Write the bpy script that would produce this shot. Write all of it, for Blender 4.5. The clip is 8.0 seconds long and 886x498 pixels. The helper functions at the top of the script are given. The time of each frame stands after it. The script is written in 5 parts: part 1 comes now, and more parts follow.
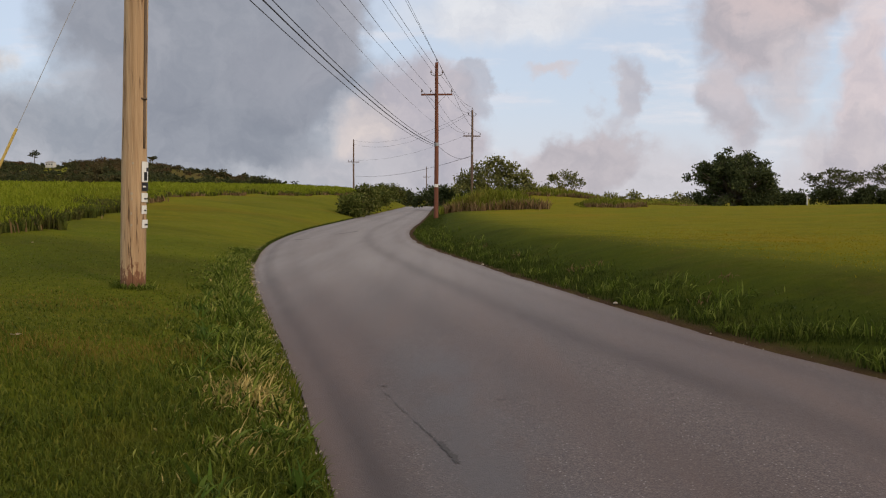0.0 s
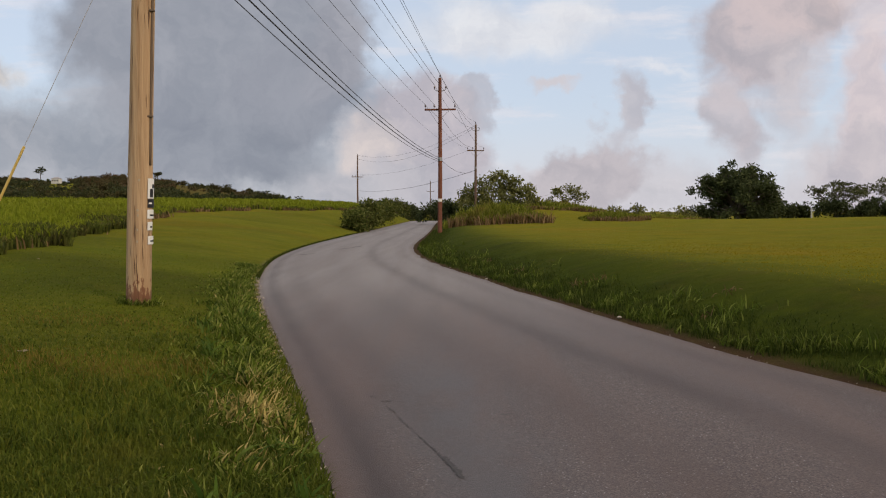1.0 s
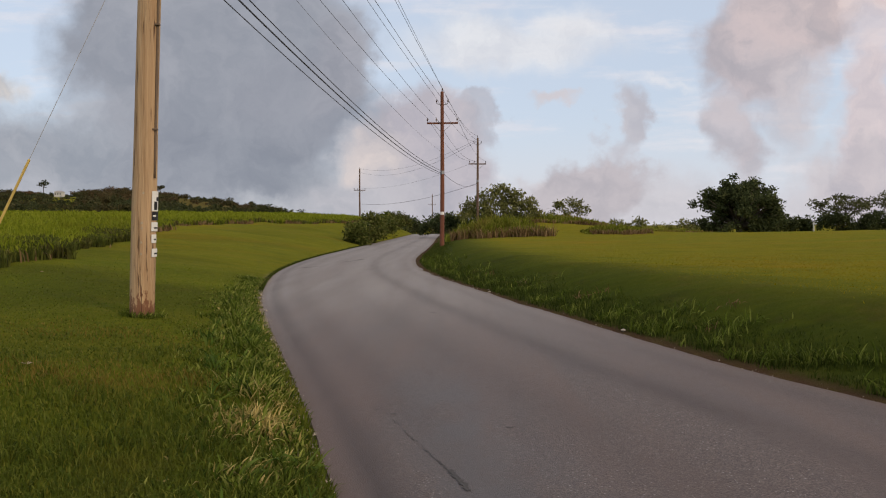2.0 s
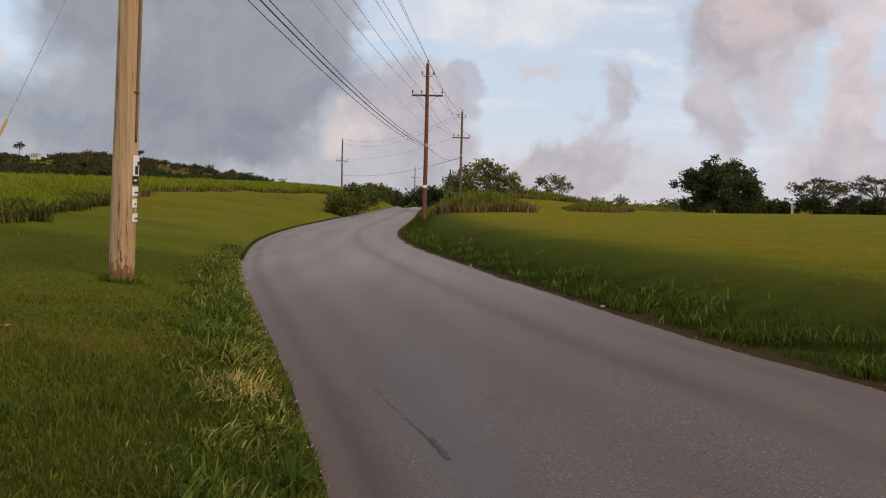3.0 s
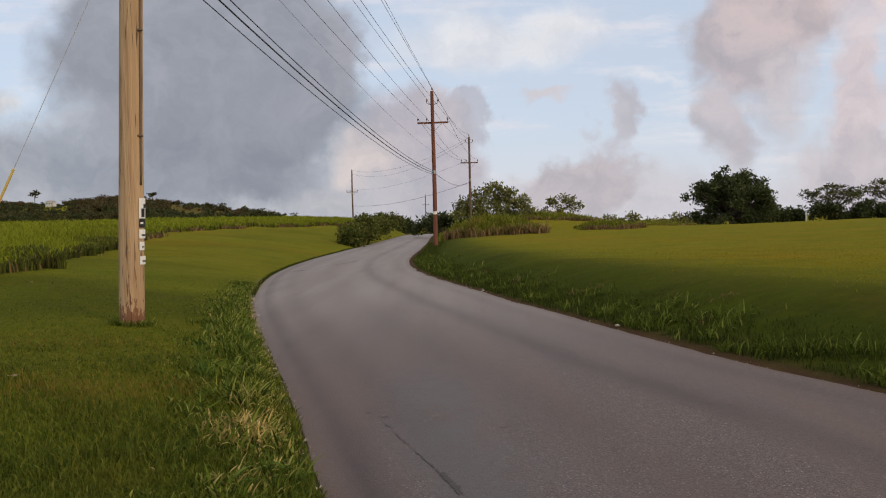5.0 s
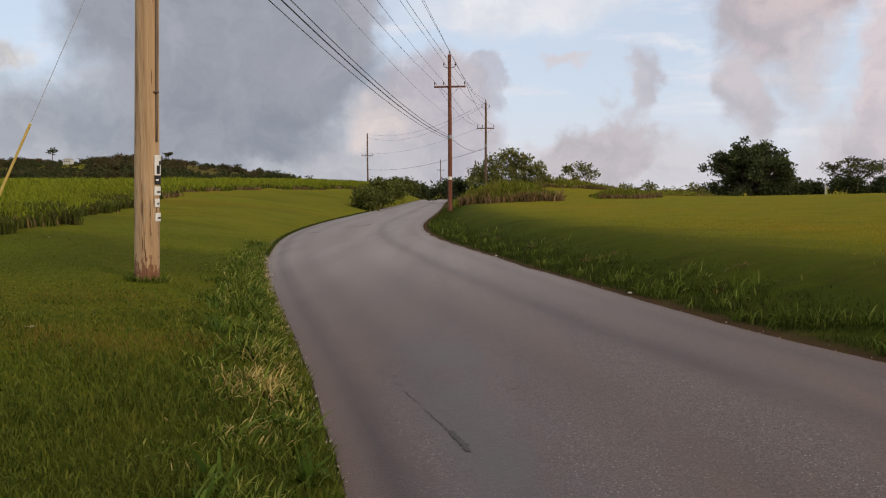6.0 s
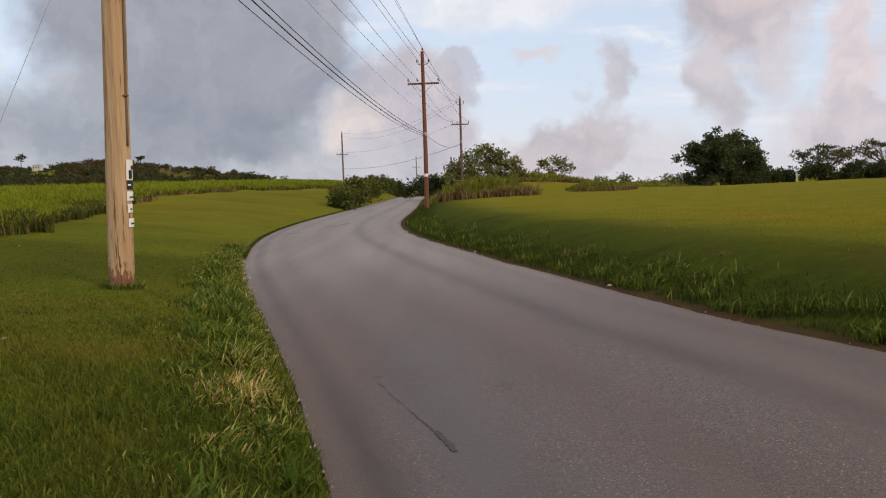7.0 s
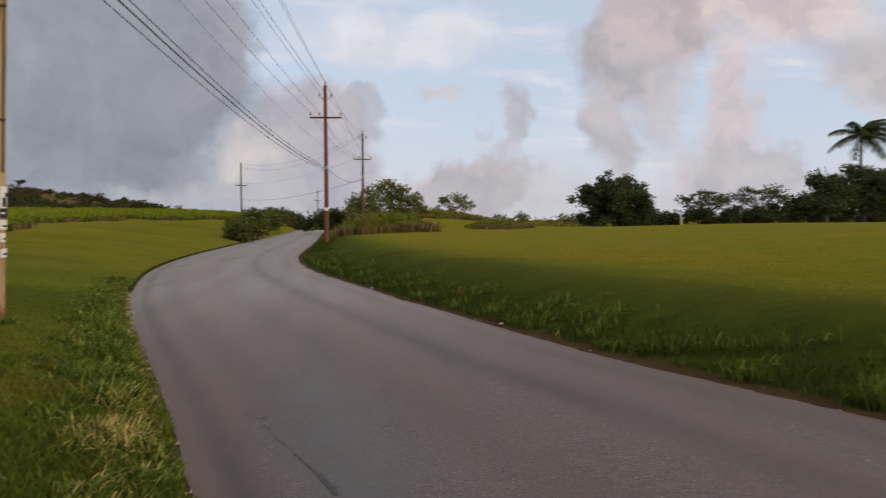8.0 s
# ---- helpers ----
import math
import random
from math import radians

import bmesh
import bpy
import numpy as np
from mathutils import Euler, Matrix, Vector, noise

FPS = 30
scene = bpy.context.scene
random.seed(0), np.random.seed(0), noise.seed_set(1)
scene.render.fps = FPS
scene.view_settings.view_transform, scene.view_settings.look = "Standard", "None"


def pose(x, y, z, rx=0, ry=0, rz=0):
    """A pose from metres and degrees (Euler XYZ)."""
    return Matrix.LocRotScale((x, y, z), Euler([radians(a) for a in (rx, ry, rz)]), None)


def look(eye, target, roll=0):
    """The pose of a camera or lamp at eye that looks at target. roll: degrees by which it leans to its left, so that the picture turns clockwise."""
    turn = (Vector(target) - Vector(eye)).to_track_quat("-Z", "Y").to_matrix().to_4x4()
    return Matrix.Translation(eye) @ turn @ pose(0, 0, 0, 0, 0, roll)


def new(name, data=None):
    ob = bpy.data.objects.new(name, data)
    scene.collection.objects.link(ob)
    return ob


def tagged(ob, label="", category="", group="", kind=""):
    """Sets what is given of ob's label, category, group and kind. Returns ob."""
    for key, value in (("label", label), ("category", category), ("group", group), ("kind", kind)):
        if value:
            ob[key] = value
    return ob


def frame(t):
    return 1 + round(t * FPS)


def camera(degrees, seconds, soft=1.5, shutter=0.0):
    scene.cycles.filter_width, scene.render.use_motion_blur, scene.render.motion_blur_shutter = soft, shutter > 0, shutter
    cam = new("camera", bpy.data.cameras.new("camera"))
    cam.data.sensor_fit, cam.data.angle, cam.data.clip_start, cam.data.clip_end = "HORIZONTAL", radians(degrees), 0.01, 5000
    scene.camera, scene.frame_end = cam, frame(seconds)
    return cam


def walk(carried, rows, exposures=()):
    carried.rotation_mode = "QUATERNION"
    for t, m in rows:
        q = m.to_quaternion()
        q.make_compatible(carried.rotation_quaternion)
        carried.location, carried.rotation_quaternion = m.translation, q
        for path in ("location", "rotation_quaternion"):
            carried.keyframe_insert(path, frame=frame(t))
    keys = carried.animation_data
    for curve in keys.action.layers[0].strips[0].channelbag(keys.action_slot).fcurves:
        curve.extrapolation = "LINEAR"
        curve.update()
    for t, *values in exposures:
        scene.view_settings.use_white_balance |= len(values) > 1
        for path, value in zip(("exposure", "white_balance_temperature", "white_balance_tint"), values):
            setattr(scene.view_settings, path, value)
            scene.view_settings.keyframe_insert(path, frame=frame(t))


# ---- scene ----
cam = camera(62.0, 8.0, soft=1.1, shutter=0.2)
PATH = [
    (0.0, pose(-0.000, -0.000, 1.620, 86.000, -0.000, -0.000)),
    (0.5, pose(0.006, -0.042, 1.627, 86.841, -0.054, 0.464)),
    (1.0, pose(0.005, -0.048, 1.634, 87.105, 0.265, 0.301)),
    (1.2, pose(0.002, -0.048, 1.632, 87.401, 0.682, 0.319)),
    (2.3, pose(-0.025, -0.054, 1.621, 88.184, -0.063, 0.252)),
    (2.5, pose(-0.021, -0.070, 1.617, 87.414, -0.835, -0.715)),
    (3.0, pose(-0.051, -0.063, 1.610, 86.102, -1.273, -0.954)),
    (3.5, pose(-0.054, -0.013, 1.617, 86.062, -0.630, -0.892)),
    (4.0, pose(-0.016, 0.034, 1.615, 87.716, 1.521, 0.080)),
    (4.5, pose(0.041, 0.040, 1.616, 87.938, 1.653, 0.909)),
    (4.7, pose(0.031, 0.024, 1.626, 88.281, 2.326, -0.062)),
    (5.8, pose(0.036, 0.040, 1.588, 86.202, 0.086, 0.976)),
    (6.0, pose(0.035, 0.043, 1.580, 85.474, 0.541, 1.108)),
    (6.5, pose(0.026, 0.039, 1.569, 83.712, 1.589, 0.718)),
    (7.0, pose(0.019, 0.088, 1.590, 85.183, 2.007, -0.728)),
    (7.5, pose(0.027, 0.084, 1.609, 87.218, 0.789, -0.247)),
    (7.6, pose(0.042, 0.070, 1.614, 87.220, 0.728, -0.705)),
    (7.7, pose(0.058, 0.058, 1.620, 87.150, 0.875, -1.785)),
    (7.8, pose(0.075, 0.046, 1.626, 87.192, 0.625, -3.599)),
    (7.9, pose(0.090, 0.035, 1.630, 87.492, 0.532, -5.838)),
    (8.0, pose(0.103, 0.025, 1.632, 87.729, 0.537, -8.332)),
]
walk(cam, PATH, [(0.0, 0.05, 6800, 12.5), (5.8, 0.05, 6800, 12.5), (6.0, 0.10, 6800, 12.5), (6.5, 0.18, 6800, 12.5), (7.0, 0.21, 6800, 12.5), (7.5, 0.0, 6780, 12.5), (8.0, 0.0, 6720, 12.5)])

# ---- world and light ----
SUN_ELEV, SUN_TURN = 24.0, 131.0
world = bpy.data.worlds.new("sky")
scene.world = world
world.use_nodes = True
wt = world.node_tree
wt.nodes.clear()


class Net:
    """Short words for wiring a node tree."""

    def __init__(self, tree):
        self.tree = tree

    def put(self, kind):
        return self.tree.nodes.new(kind)

    def painted(self, name):
        """The value of a named point attribute."""
        n = self.put("ShaderNodeAttribute")
        n.attribute_name = name
        return n.outputs["Fac"]

    def feed(self, socket, value):
        if isinstance(value, bpy.types.NodeSocket):
            self.tree.links.new(value, socket)
        else:
            socket.default_value = value

    def math(self, op, a, b=0.0, clamp=False):
        n = self.put("ShaderNodeMath")
        n.operation, n.use_clamp = op, clamp
        self.feed(n.inputs[0], a)
        self.feed(n.inputs[1], b)
        return n.outputs[0]

    def vec(self, op, a, b=(0, 0, 0)):
        n = self.put("ShaderNodeVectorMath")
        n.operation = op
        self.feed(n.inputs[0], a)
        self.feed(n.inputs[1], b)
        return n.outputs["Value"] if op in ("LENGTH", "DOT_PRODUCT") else n.outputs[0]

    def ramp(self, x, a, b, c=0.0, d=1.0):
        n = self.put("ShaderNodeMapRange")
        n.interpolation_type = "SMOOTHSTEP"
        for i, v in enumerate((x, a, b, c, d)):
            self.feed(n.inputs[i], v)
        return n.outputs[0]

    def noise(self, co, scale, detail=4.0, rough=0.55, colour=False, warp=0.0):
        n = self.put("ShaderNodeTexNoise")
        self.feed(n.inputs["Vector"], co)
        self.feed(n.inputs["Scale"], scale)
        self.feed(n.inputs["Detail"], detail)
        self.feed(n.inputs["Roughness"], rough)
        self.feed(n.inputs["Distortion"], warp)
        return n.outputs["Color" if colour else 0]

    def mix(self, f, a, b, mode="MIX"):
        n = self.put("ShaderNodeMix")
        n.data_type, n.blend_type = "RGBA", mode
        self.feed(n.inputs[0], f)
        for i, v in ((6, a), (7, b)):
            self.feed(n.inputs[i], (*v, 1.0) if isinstance(v, tuple) and len(v) == 3 else v)
        return n.outputs[2]

    def scaled(self, co, x, y, z):
        return self.vec("MULTIPLY", co, (x, y, z))


w = Net(wt)
way = w.put("ShaderNodeTexCoord").outputs["Generated"]
sep = w.put("ShaderNodeSeparateXYZ")
w.feed(sep.inputs[0], way)
ahead = w.math("MAXIMUM", w.math("ABSOLUTE", sep.outputs[1]), 0.22)
uu, vv = w.math("DIVIDE", sep.outputs[0], ahead), w.math("DIVIDE", sep.outputs[2], ahead)
comb = w.put("ShaderNodeCombineXYZ")
w.feed(comb.inputs[0], uu)
w.feed(comb.inputs[1], vv)
flat = comb.outputs[0]
big = w.vec("SUBTRACT", w.noise(flat, 6.0, 3, 0.5, True), (0.5, 0.5, 0.5))
small = w.vec("SUBTRACT", w.noise(flat, 24.0, 7, 0.62, True), (0.5, 0.5, 0.5))
bent = w.vec("ADD", flat, w.vec("ADD", w.scaled(big, 0.13, 0.13, 0), w.scaled(small, 0.060, 0.055, 0)))


def bank(x, y, rx, ry, inner=0.72, outer=1.10):
    """How far a heap of cloud of that middle and half size covers each way."""
    q = w.vec("DIVIDE", w.vec("SUBTRACT", bent, (x, y, 0)), (rx, ry, 1))
    return w.ramp(w.vec("LENGTH", q), inner, outer, 1.0, 0.0)


nishita = w.put("ShaderNodeTexSky")
nishita.sky_type, nishita.sun_disc = "NISHITA", False
nishita.sun_elevation, nishita.sun_rotation = radians(SUN_ELEV), radians(SUN_TURN)
SKY = 0.12
sky = w.mix(0.75, nishita.outputs[0], (0.60 / SKY, 0.71 / SKY, 0.87 / SKY))
haze = w.ramp(vv, -0.02, 0.16, 0.8, 0.0)
sky = w.mix(haze, sky, (0.64 / SKY, 0.66 / SKY, 0.74 / SKY))
lump = w.noise(bent, 11.0, 7, 0.62)
grain = w.ramp(lump, 0.32, 0.68)


def cloud(f, dark, light, share=1.0):
    global sky
    tone = w.mix(grain, tuple(c / SKY for c in dark), tuple(c / SKY for c in light))
    sky = w.mix(w.math("MULTIPLY", f, share), sky, tone)


# thin high streaks and a white veil
drawn = w.vec("ADD", flat, w.scaled(small, 0.05, 0.012, 0))
streak = w.ramp(w.noise(w.scaled(drawn, 1.6, 9.0, 1), 2.4, 6, 0.6), 0.48, 0.68, 0.0, 0.62)
cloud(streak, (0.68, 0.70, 0.78), (0.80, 0.80, 0.84))
cloud(bank(0.08, 0.245, 0.17, 0.05, 0.3, 1.2), (0.618, 0.657, 0.730), (0.772, 0.806, 0.850), 0.85)
cloud(bank(0.29, 0.195, 0.055, 0.010, 0.0, 1.3), (0.720, 0.750, 0.810), (0.790, 0.815, 0.855), 0.5)
# low pale bank along the skyline, then the single heaps
cloud(bank(0.15, 0.01, 1.1, 0.06, 0.4, 1.2), (0.482, 0.488, 0.540), (0.598, 0.597, 0.650), 0.75)
cloud(bank(0.19, 0.045, 0.100, 0.055), (0.434, 0.428, 0.480), (0.550, 0.527, 0.570))
cloud(bank(0.238, 0.135, 0.027, 0.055, 0.5, 1.15), (0.444, 0.448, 0.510), (0.531, 0.527, 0.580), 0.85)
cloud(bank(0.145, 0.165, 0.036, 0.012, 0.3, 1.2), (0.579, 0.537, 0.560), (0.637, 0.587, 0.610), 0.7)
cloud(bank(0.405, 0.220, 0.070, 0.085, 0.5, 1.12), (0.405, 0.398, 0.450), (0.560, 0.517, 0.560))
cloud(bank(0.375, 0.130, 0.042, 0.050, 0.4, 1.15), (0.425, 0.418, 0.470), (0.550, 0.517, 0.560), 0.85)
cloud(bank(0.462, 0.190, 0.050, 0.090, 0.3, 1.25), (0.450, 0.440, 0.490), (0.590, 0.550, 0.580), 0.85)
cloud(bank(0.400, 0.100, 0.032, 0.040, 0.3, 1.2), (0.430, 0.425, 0.480), (0.550, 0.520, 0.565), 0.8)
cloud(bank(0.505, 0.065, 0.050, 0.045, 0.3, 1.2), (0.450, 0.445, 0.500), (0.580, 0.550, 0.590), 0.8)
cloud(bank(0.465, 0.275, 0.10, 0.07, 0.5, 1.12), (0.425, 0.408, 0.450), (0.598, 0.527, 0.550))
cloud(bank(0.575, 0.13, 0.050, 0.16, 0.4, 1.2), (0.541, 0.488, 0.530), (0.706, 0.617, 0.630), 0.85)
cloud(bank(0.60, 0.055, 0.10, 0.06), (0.444, 0.438, 0.500), (0.560, 0.537, 0.580), 0.85)
cloud(bank(0.64, 0.325, 0.19, 0.095, 0.4, 1.2), (0.559, 0.478, 0.500), (0.772, 0.647, 0.620), 0.9)
cloud(bank(0.785, 0.215, 0.080, 0.075, 0.3, 1.2), (0.500, 0.470, 0.510), (0.640, 0.590, 0.610), 0.85)
cloud(bank(0.86, 0.23, 0.16, 0.095, 0.4, 1.2), (0.465, 0.438, 0.480), (0.600, 0.557, 0.590), 0.85)
cloud(bank(-0.030, 0.095, 0.095, 0.085), (0.405, 0.408, 0.480), (0.540, 0.517, 0.570))
cloud(bank(0.045, 0.15, 0.035, 0.035), (0.386, 0.408, 0.480), (0.502, 0.497, 0.560), 0.7)
# the large dark mass with its paler fringe
cloud(bank(-0.61, 0.195, 0.045, 0.030, 0.3, 1.2), (0.482, 0.507, 0.550), (0.753, 0.716, 0.670))
cloud(bank(-0.50, 0.04, 0.46, 0.12, 0.6, 1.2), (0.318, 0.358, 0.420), (0.415, 0.443, 0.505), 0.92)
cloud(bank(-0.51, 0.115, 0.20, 0.070, 0.3, 1.2), (0.270, 0.310, 0.375), (0.365, 0.400, 0.460), 0.85)
cloud(bank(-0.10, 0.02, 0.10, 0.06, 0.3, 1.2), (0.405, 0.428, 0.490), (0.521, 0.527, 0.580), 0.8)
cloud(bank(-0.32, 0.245, 0.225, 0.18, 0.70, 1.08), (0.265, 0.298, 0.360), (0.338, 0.368, 0.430))
cloud(bank(-0.19, 0.155, 0.115, 0.075, 0.55, 1.12), (0.236, 0.264, 0.325), (0.304, 0.333, 0.395), 0.95)
cloud(bank(-0.150, 0.215, 0.055, 0.085, 0.5, 1.12), (0.275, 0.300, 0.360), (0.360, 0.380, 0.440), 0.95)
cloud(bank(-0.30, 0.085, 0.19, 0.075, 0.3, 1.2), (0.227, 0.259, 0.320), (0.289, 0.323, 0.385), 0.9)
cloud(bank(-0.098, 0.092, 0.042, 0.042, 0.2, 1.25), (0.520, 0.505, 0.540), (0.715, 0.655, 0.640), 0.85)
cloud(bank(-0.24, 0.018, 0.08, 0.028, 0.2, 1.3), (0.444, 0.488, 0.560), (0.540, 0.577, 0.630), 0.6)
# broken warm-lit cloud overhead, out of view, added to brighten the land
cloud(w.math("MULTIPLY", w.ramp(vv, 0.5, 1.2), w.ramp(w.noise(bent, 1.6, 4), 0.30, 0.55)), (0.62, 0.58, 0.55), (0.95, 0.88, 0.80))
bg = w.put("ShaderNodeBackground")
w.feed(bg.inputs[0], sky)
w.feed(bg.inputs[1], SKY)
w.feed(w.put("ShaderNodeOutputWorld").inputs[0], bg.outputs[0])

sun = new("sun", bpy.data.lights.new("sun", "SUN"))
sun.data.energy, sun.data.angle, sun.data.color = 1.4, radians(14), (1.0, 0.80, 0.56)
sun.matrix_world = look((75, -66, 44.5), (0, 0, 0))

# ---- shape of the land ----
LEFT_Y = [-60, -30, -10, 0, 2.0, 3.4, 4.35, 5.2, 6.13, 8.05, 10.24, 13.57, 16.2, 21.1, 25.7, 31, 38.3, 48, 66, 91, 139, 200, 260]
LEFT_X = [8.0, 5.4, 2.6, 0.42, -0.08, -0.46, -0.72, -0.95, -1.21, -1.78, -2.45, -3.44, -4.16, -5.22, -6.0, -6.52, -6.83, -6.85, -6.75, -6.6, -6.6, -9, -14]
RIGHT_Y = [-60, -30, -10, 0, 6.44, 7.7, 9.2, 10.9, 12.6, 15.25, 18.16, 20.07, 24.5, 28.5, 32, 38.3, 46.8, 60, 91, 139, 200, 260]
RIGHT_X = [13.5, 10.6, 8.0, 6.1, 3.92, 3.40, 2.94, 2.50, 2.08, 1.38, 0.74, 0.28, -0.64, -1.18, -1.46, -1.6, -1.5, -1.42, -1.5, -1.6, -4, -9]


def spline(y, ys, xs):
    """Smooth curve through the knots."""
    ys, xs, y = np.array(ys, float), np.array(xs, float), np.clip(np.asarray(y, float), ys[0], ys[-1])
    m = np.gradient(xs, ys)
    k = np.clip(np.searchsorted(ys, y, side="right") - 1, 0, len(ys) - 2)
    h = ys[k + 1] - ys[k]
    t = (y - ys[k]) / h
    return (2 * t**3 - 3 * t**2 + 1) * xs[k] + (t**3 - 2 * t**2 + t) * h * m[k] + (3 * t**2 - 2 * t**3) * xs[k + 1] + (t**3 - t**2) * h * m[k + 1]


def smooth(x, a, b):
    t = np.clip((np.asarray(x, float) - a) / (b - a), 0, 1)
    return t * t * (3 - 2 * t)


CANE_EDGE_Y = [4, 12, 16, 22, 23.4, 27, 32, 34.5, 37.5, 50, 60, 75, 98, 120, 160]
CANE_EDGE_X = [-16, -12.6, -11.9, -11.75, -13.0, -14.0, -15.1, -15.0, -16.8, -19.2, -21.6, -18.5, -14.0, -14.5, -16]


def cane_edge(y):
    return np.interp(y, CANE_EDGE_Y, CANE_EDGE_X)


def wobble(x, y, s, seed=0.0):
    """Cheap rolling unevenness, -1 to 1."""
    return (np.sin(x * s + seed) * np.cos(y * s * 1.13 + 1.7 * seed) + np.sin((x * 0.6 + y * 0.8) * s * 2.3 + 2 * seed) * 0.5) / 1.5


def dark_lawn_share(x, y):
    """Where the mown grass is coloured darker, 0 to 1."""
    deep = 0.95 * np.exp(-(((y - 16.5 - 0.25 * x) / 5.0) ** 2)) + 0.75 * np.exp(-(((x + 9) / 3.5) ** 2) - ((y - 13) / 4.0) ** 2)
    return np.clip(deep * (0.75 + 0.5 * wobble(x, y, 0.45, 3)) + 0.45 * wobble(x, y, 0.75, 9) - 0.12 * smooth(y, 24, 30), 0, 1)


def road_z(y):
    return -2.6 * smooth(y, 128, 190) - 4 * smooth(y, 190, 400)


def ground_z(x, y):
    """Height of the land, road bed included."""
    x, y = np.asarray(x, float), np.asarray(y, float)
    xl, xr = spline(y, LEFT_Y, LEFT_X), spline(y, RIGHT_Y, RIGHT_X)
    dl, dr = np.maximum(xl - x, 0), np.maximum(x - xr, 0)
    far = np.clip(y, 0, 120)
    left = (1 - np.exp(-dl / 6)) * (0.5 + 0.022 * far) + 0.008 * np.clip(dl - 10, 0, 120)
    left = left + 0.02 * wobble(x, y, 1.9) * smooth(dl, 0.3, 2) + 0.16 * wobble(x, y, 0.23, 2) * smooth(dl, 4, 12)
    left = left + 0.15 * wobble(x, y, 0.50, 5) * smooth(dl, 2.5, 7) * (1 - smooth(y, 70, 110))
    dip = smooth(y, 28, 55) - smooth(y, 70, 84)
    swell = 0.20 * smooth(dr, 3, 40) + (0.62 * smooth(dr, 8, 40) - 0.20 * smooth(dr, 3, 40)) * (1 - smooth(y, 66, 84))
    right = (0.62 - 0.25 * dip) * smooth(dr, 0.15, 3.2) + swell - 1.1 * smooth(y, 66, 120) * smooth(dr, 8, 30)
    right = right + 0.025 * wobble(x, y, 1.7, 1) * smooth(dr, 0.4, 2) + 0.05 * wobble(x, y, 0.25, 3) * smooth(dr, 4, 12)
    right = right + 1.5 * np.exp(-(((x - 11) / 11) ** 2) - ((y - 92) / 20) ** 2) * smooth(dr, 1, 7)
    u = x / np.maximum(y, 30)
    hill = 14.0 * smooth(y, 170, 420) * smooth(-u, 0.14, 0.41)
    fall = road_z(y) * (1 - smooth(dl, 2, 14)) * (1 - smooth(dr, 2, 14))
    return left + right + hill + fall - 3.5 * smooth(np.hypot(x, y), 500, 2500)


# ---- materials ----
def material(name, rough=0.8, metal=0.0):
    m = bpy.data.materials.new(name)
    m.use_nodes = True
    net = Net(m.node_tree)
    p = m.node_tree.nodes["Principled BSDF"]
    p.inputs["Roughness"].default_value, p.inputs["Metallic"].default_value = rough, metal
    p.inputs["Specular IOR Level"].default_value = 0.3
    return m, net, p


def place(net):
    return net.put("ShaderNodeTexCoord").outputs["Object"]


def relief(net, p, height, strength=0.4, depth=0.02):
    b = net.put("ShaderNodeBump")
    net.feed(b.inputs["Strength"], strength)
    net.feed(b.inputs["Distance"], depth)
    net.feed(b.inputs["Height"], height)
    net.feed(p.inputs["Normal"], b.outputs[0])


def foliage(name, dark, mid, light, through_light=0.35, patch=0.35, patch_colour=None, patch_low=0.48):
    """Leaves or blades: each one its own tone, drifting in patches, letting some light through."""
    m, net, p = material(name, 0.75)
    geo = net.put("ShaderNodeNewGeometry")
    pick = geo.outputs["Random Per Island"]
    c = net.mix(net.ramp(pick, 0.0, 0.6), dark, mid)
    c = net.mix(net.ramp(pick, 0.55, 1.0, 0.0, 0.8), c, light)
    drift = net.noise(geo.outputs["Position"], patch, 4, 0.6)
    c = net.mix(net.ramp(drift, patch_low, patch_low + 0.2, 0.0, 0.75), c, patch_colour or dark)
    net.feed(p.inputs["Base Color"], c)
    p.inputs["Specular IOR Level"].default_value = 0.08
    tr = net.put("ShaderNodeBsdfTranslucent")
    net.feed(tr.inputs[0], c)
    mixer = net.put("ShaderNodeMixShader")
    net.feed(mixer.inputs[0], through_light)
    net.feed(mixer.inputs[1], p.outputs[0])
    net.feed(mixer.inputs[2], tr.outputs[0])
    net.feed(m.node_tree.nodes["Material Output"].inputs[0], mixer.outputs[0])
    return m


LAWN = foliage("lawn_blades", (0.071, 0.100, 0.011), (0.119, 0.145, 0.016), (0.210, 0.200, 0.033), 0.4, 0.55, (0.175, 0.140, 0.024), 0.53)
DARK_LAWN = foliage("dark_lawn_blades", (0.048, 0.070, 0.010), (0.088, 0.118, 0.015), (0.185, 0.200, 0.036), 0.4, 0.8, (0.115, 0.115, 0.018), 0.52)
VERGE = foliage("verge_blades", (0.028, 0.048, 0.008), (0.122, 0.168, 0.019), (0.350, 0.360, 0.090), 0.4, 1.3, (0.055, 0.085, 0.011))
PARCHED = foliage("parched_blades", (0.15, 0.115, 0.022), (0.22, 0.16, 0.032), (0.31, 0.23, 0.06), 0.35)
WEED = foliage("weed_leaves", (0.050, 0.090, 0.014), (0.085, 0.140, 0.020), (0.16, 0.21, 0.045), 0.35)
STRAW = foliage("dry_blades", (0.22, 0.17, 0.055), (0.44, 0.34, 0.115), (0.62, 0.50, 0.21), 0.3)
FAR_LAWN = foliage("far_lawn_blades", (0.139, 0.178, 0.015), (0.163, 0.202, 0.017), (0.194, 0.217, 0.019), 0.5, 0.20, (0.085, 0.128, 0.014), 0.46)
FAR_FIELD = foliage("far_field_blades", (0.212, 0.200, 0.012), (0.236, 0.218, 0.013), (0.262, 0.226, 0.014), 0.5, 0.16, (0.317, 0.202, 0.019), 0.45)
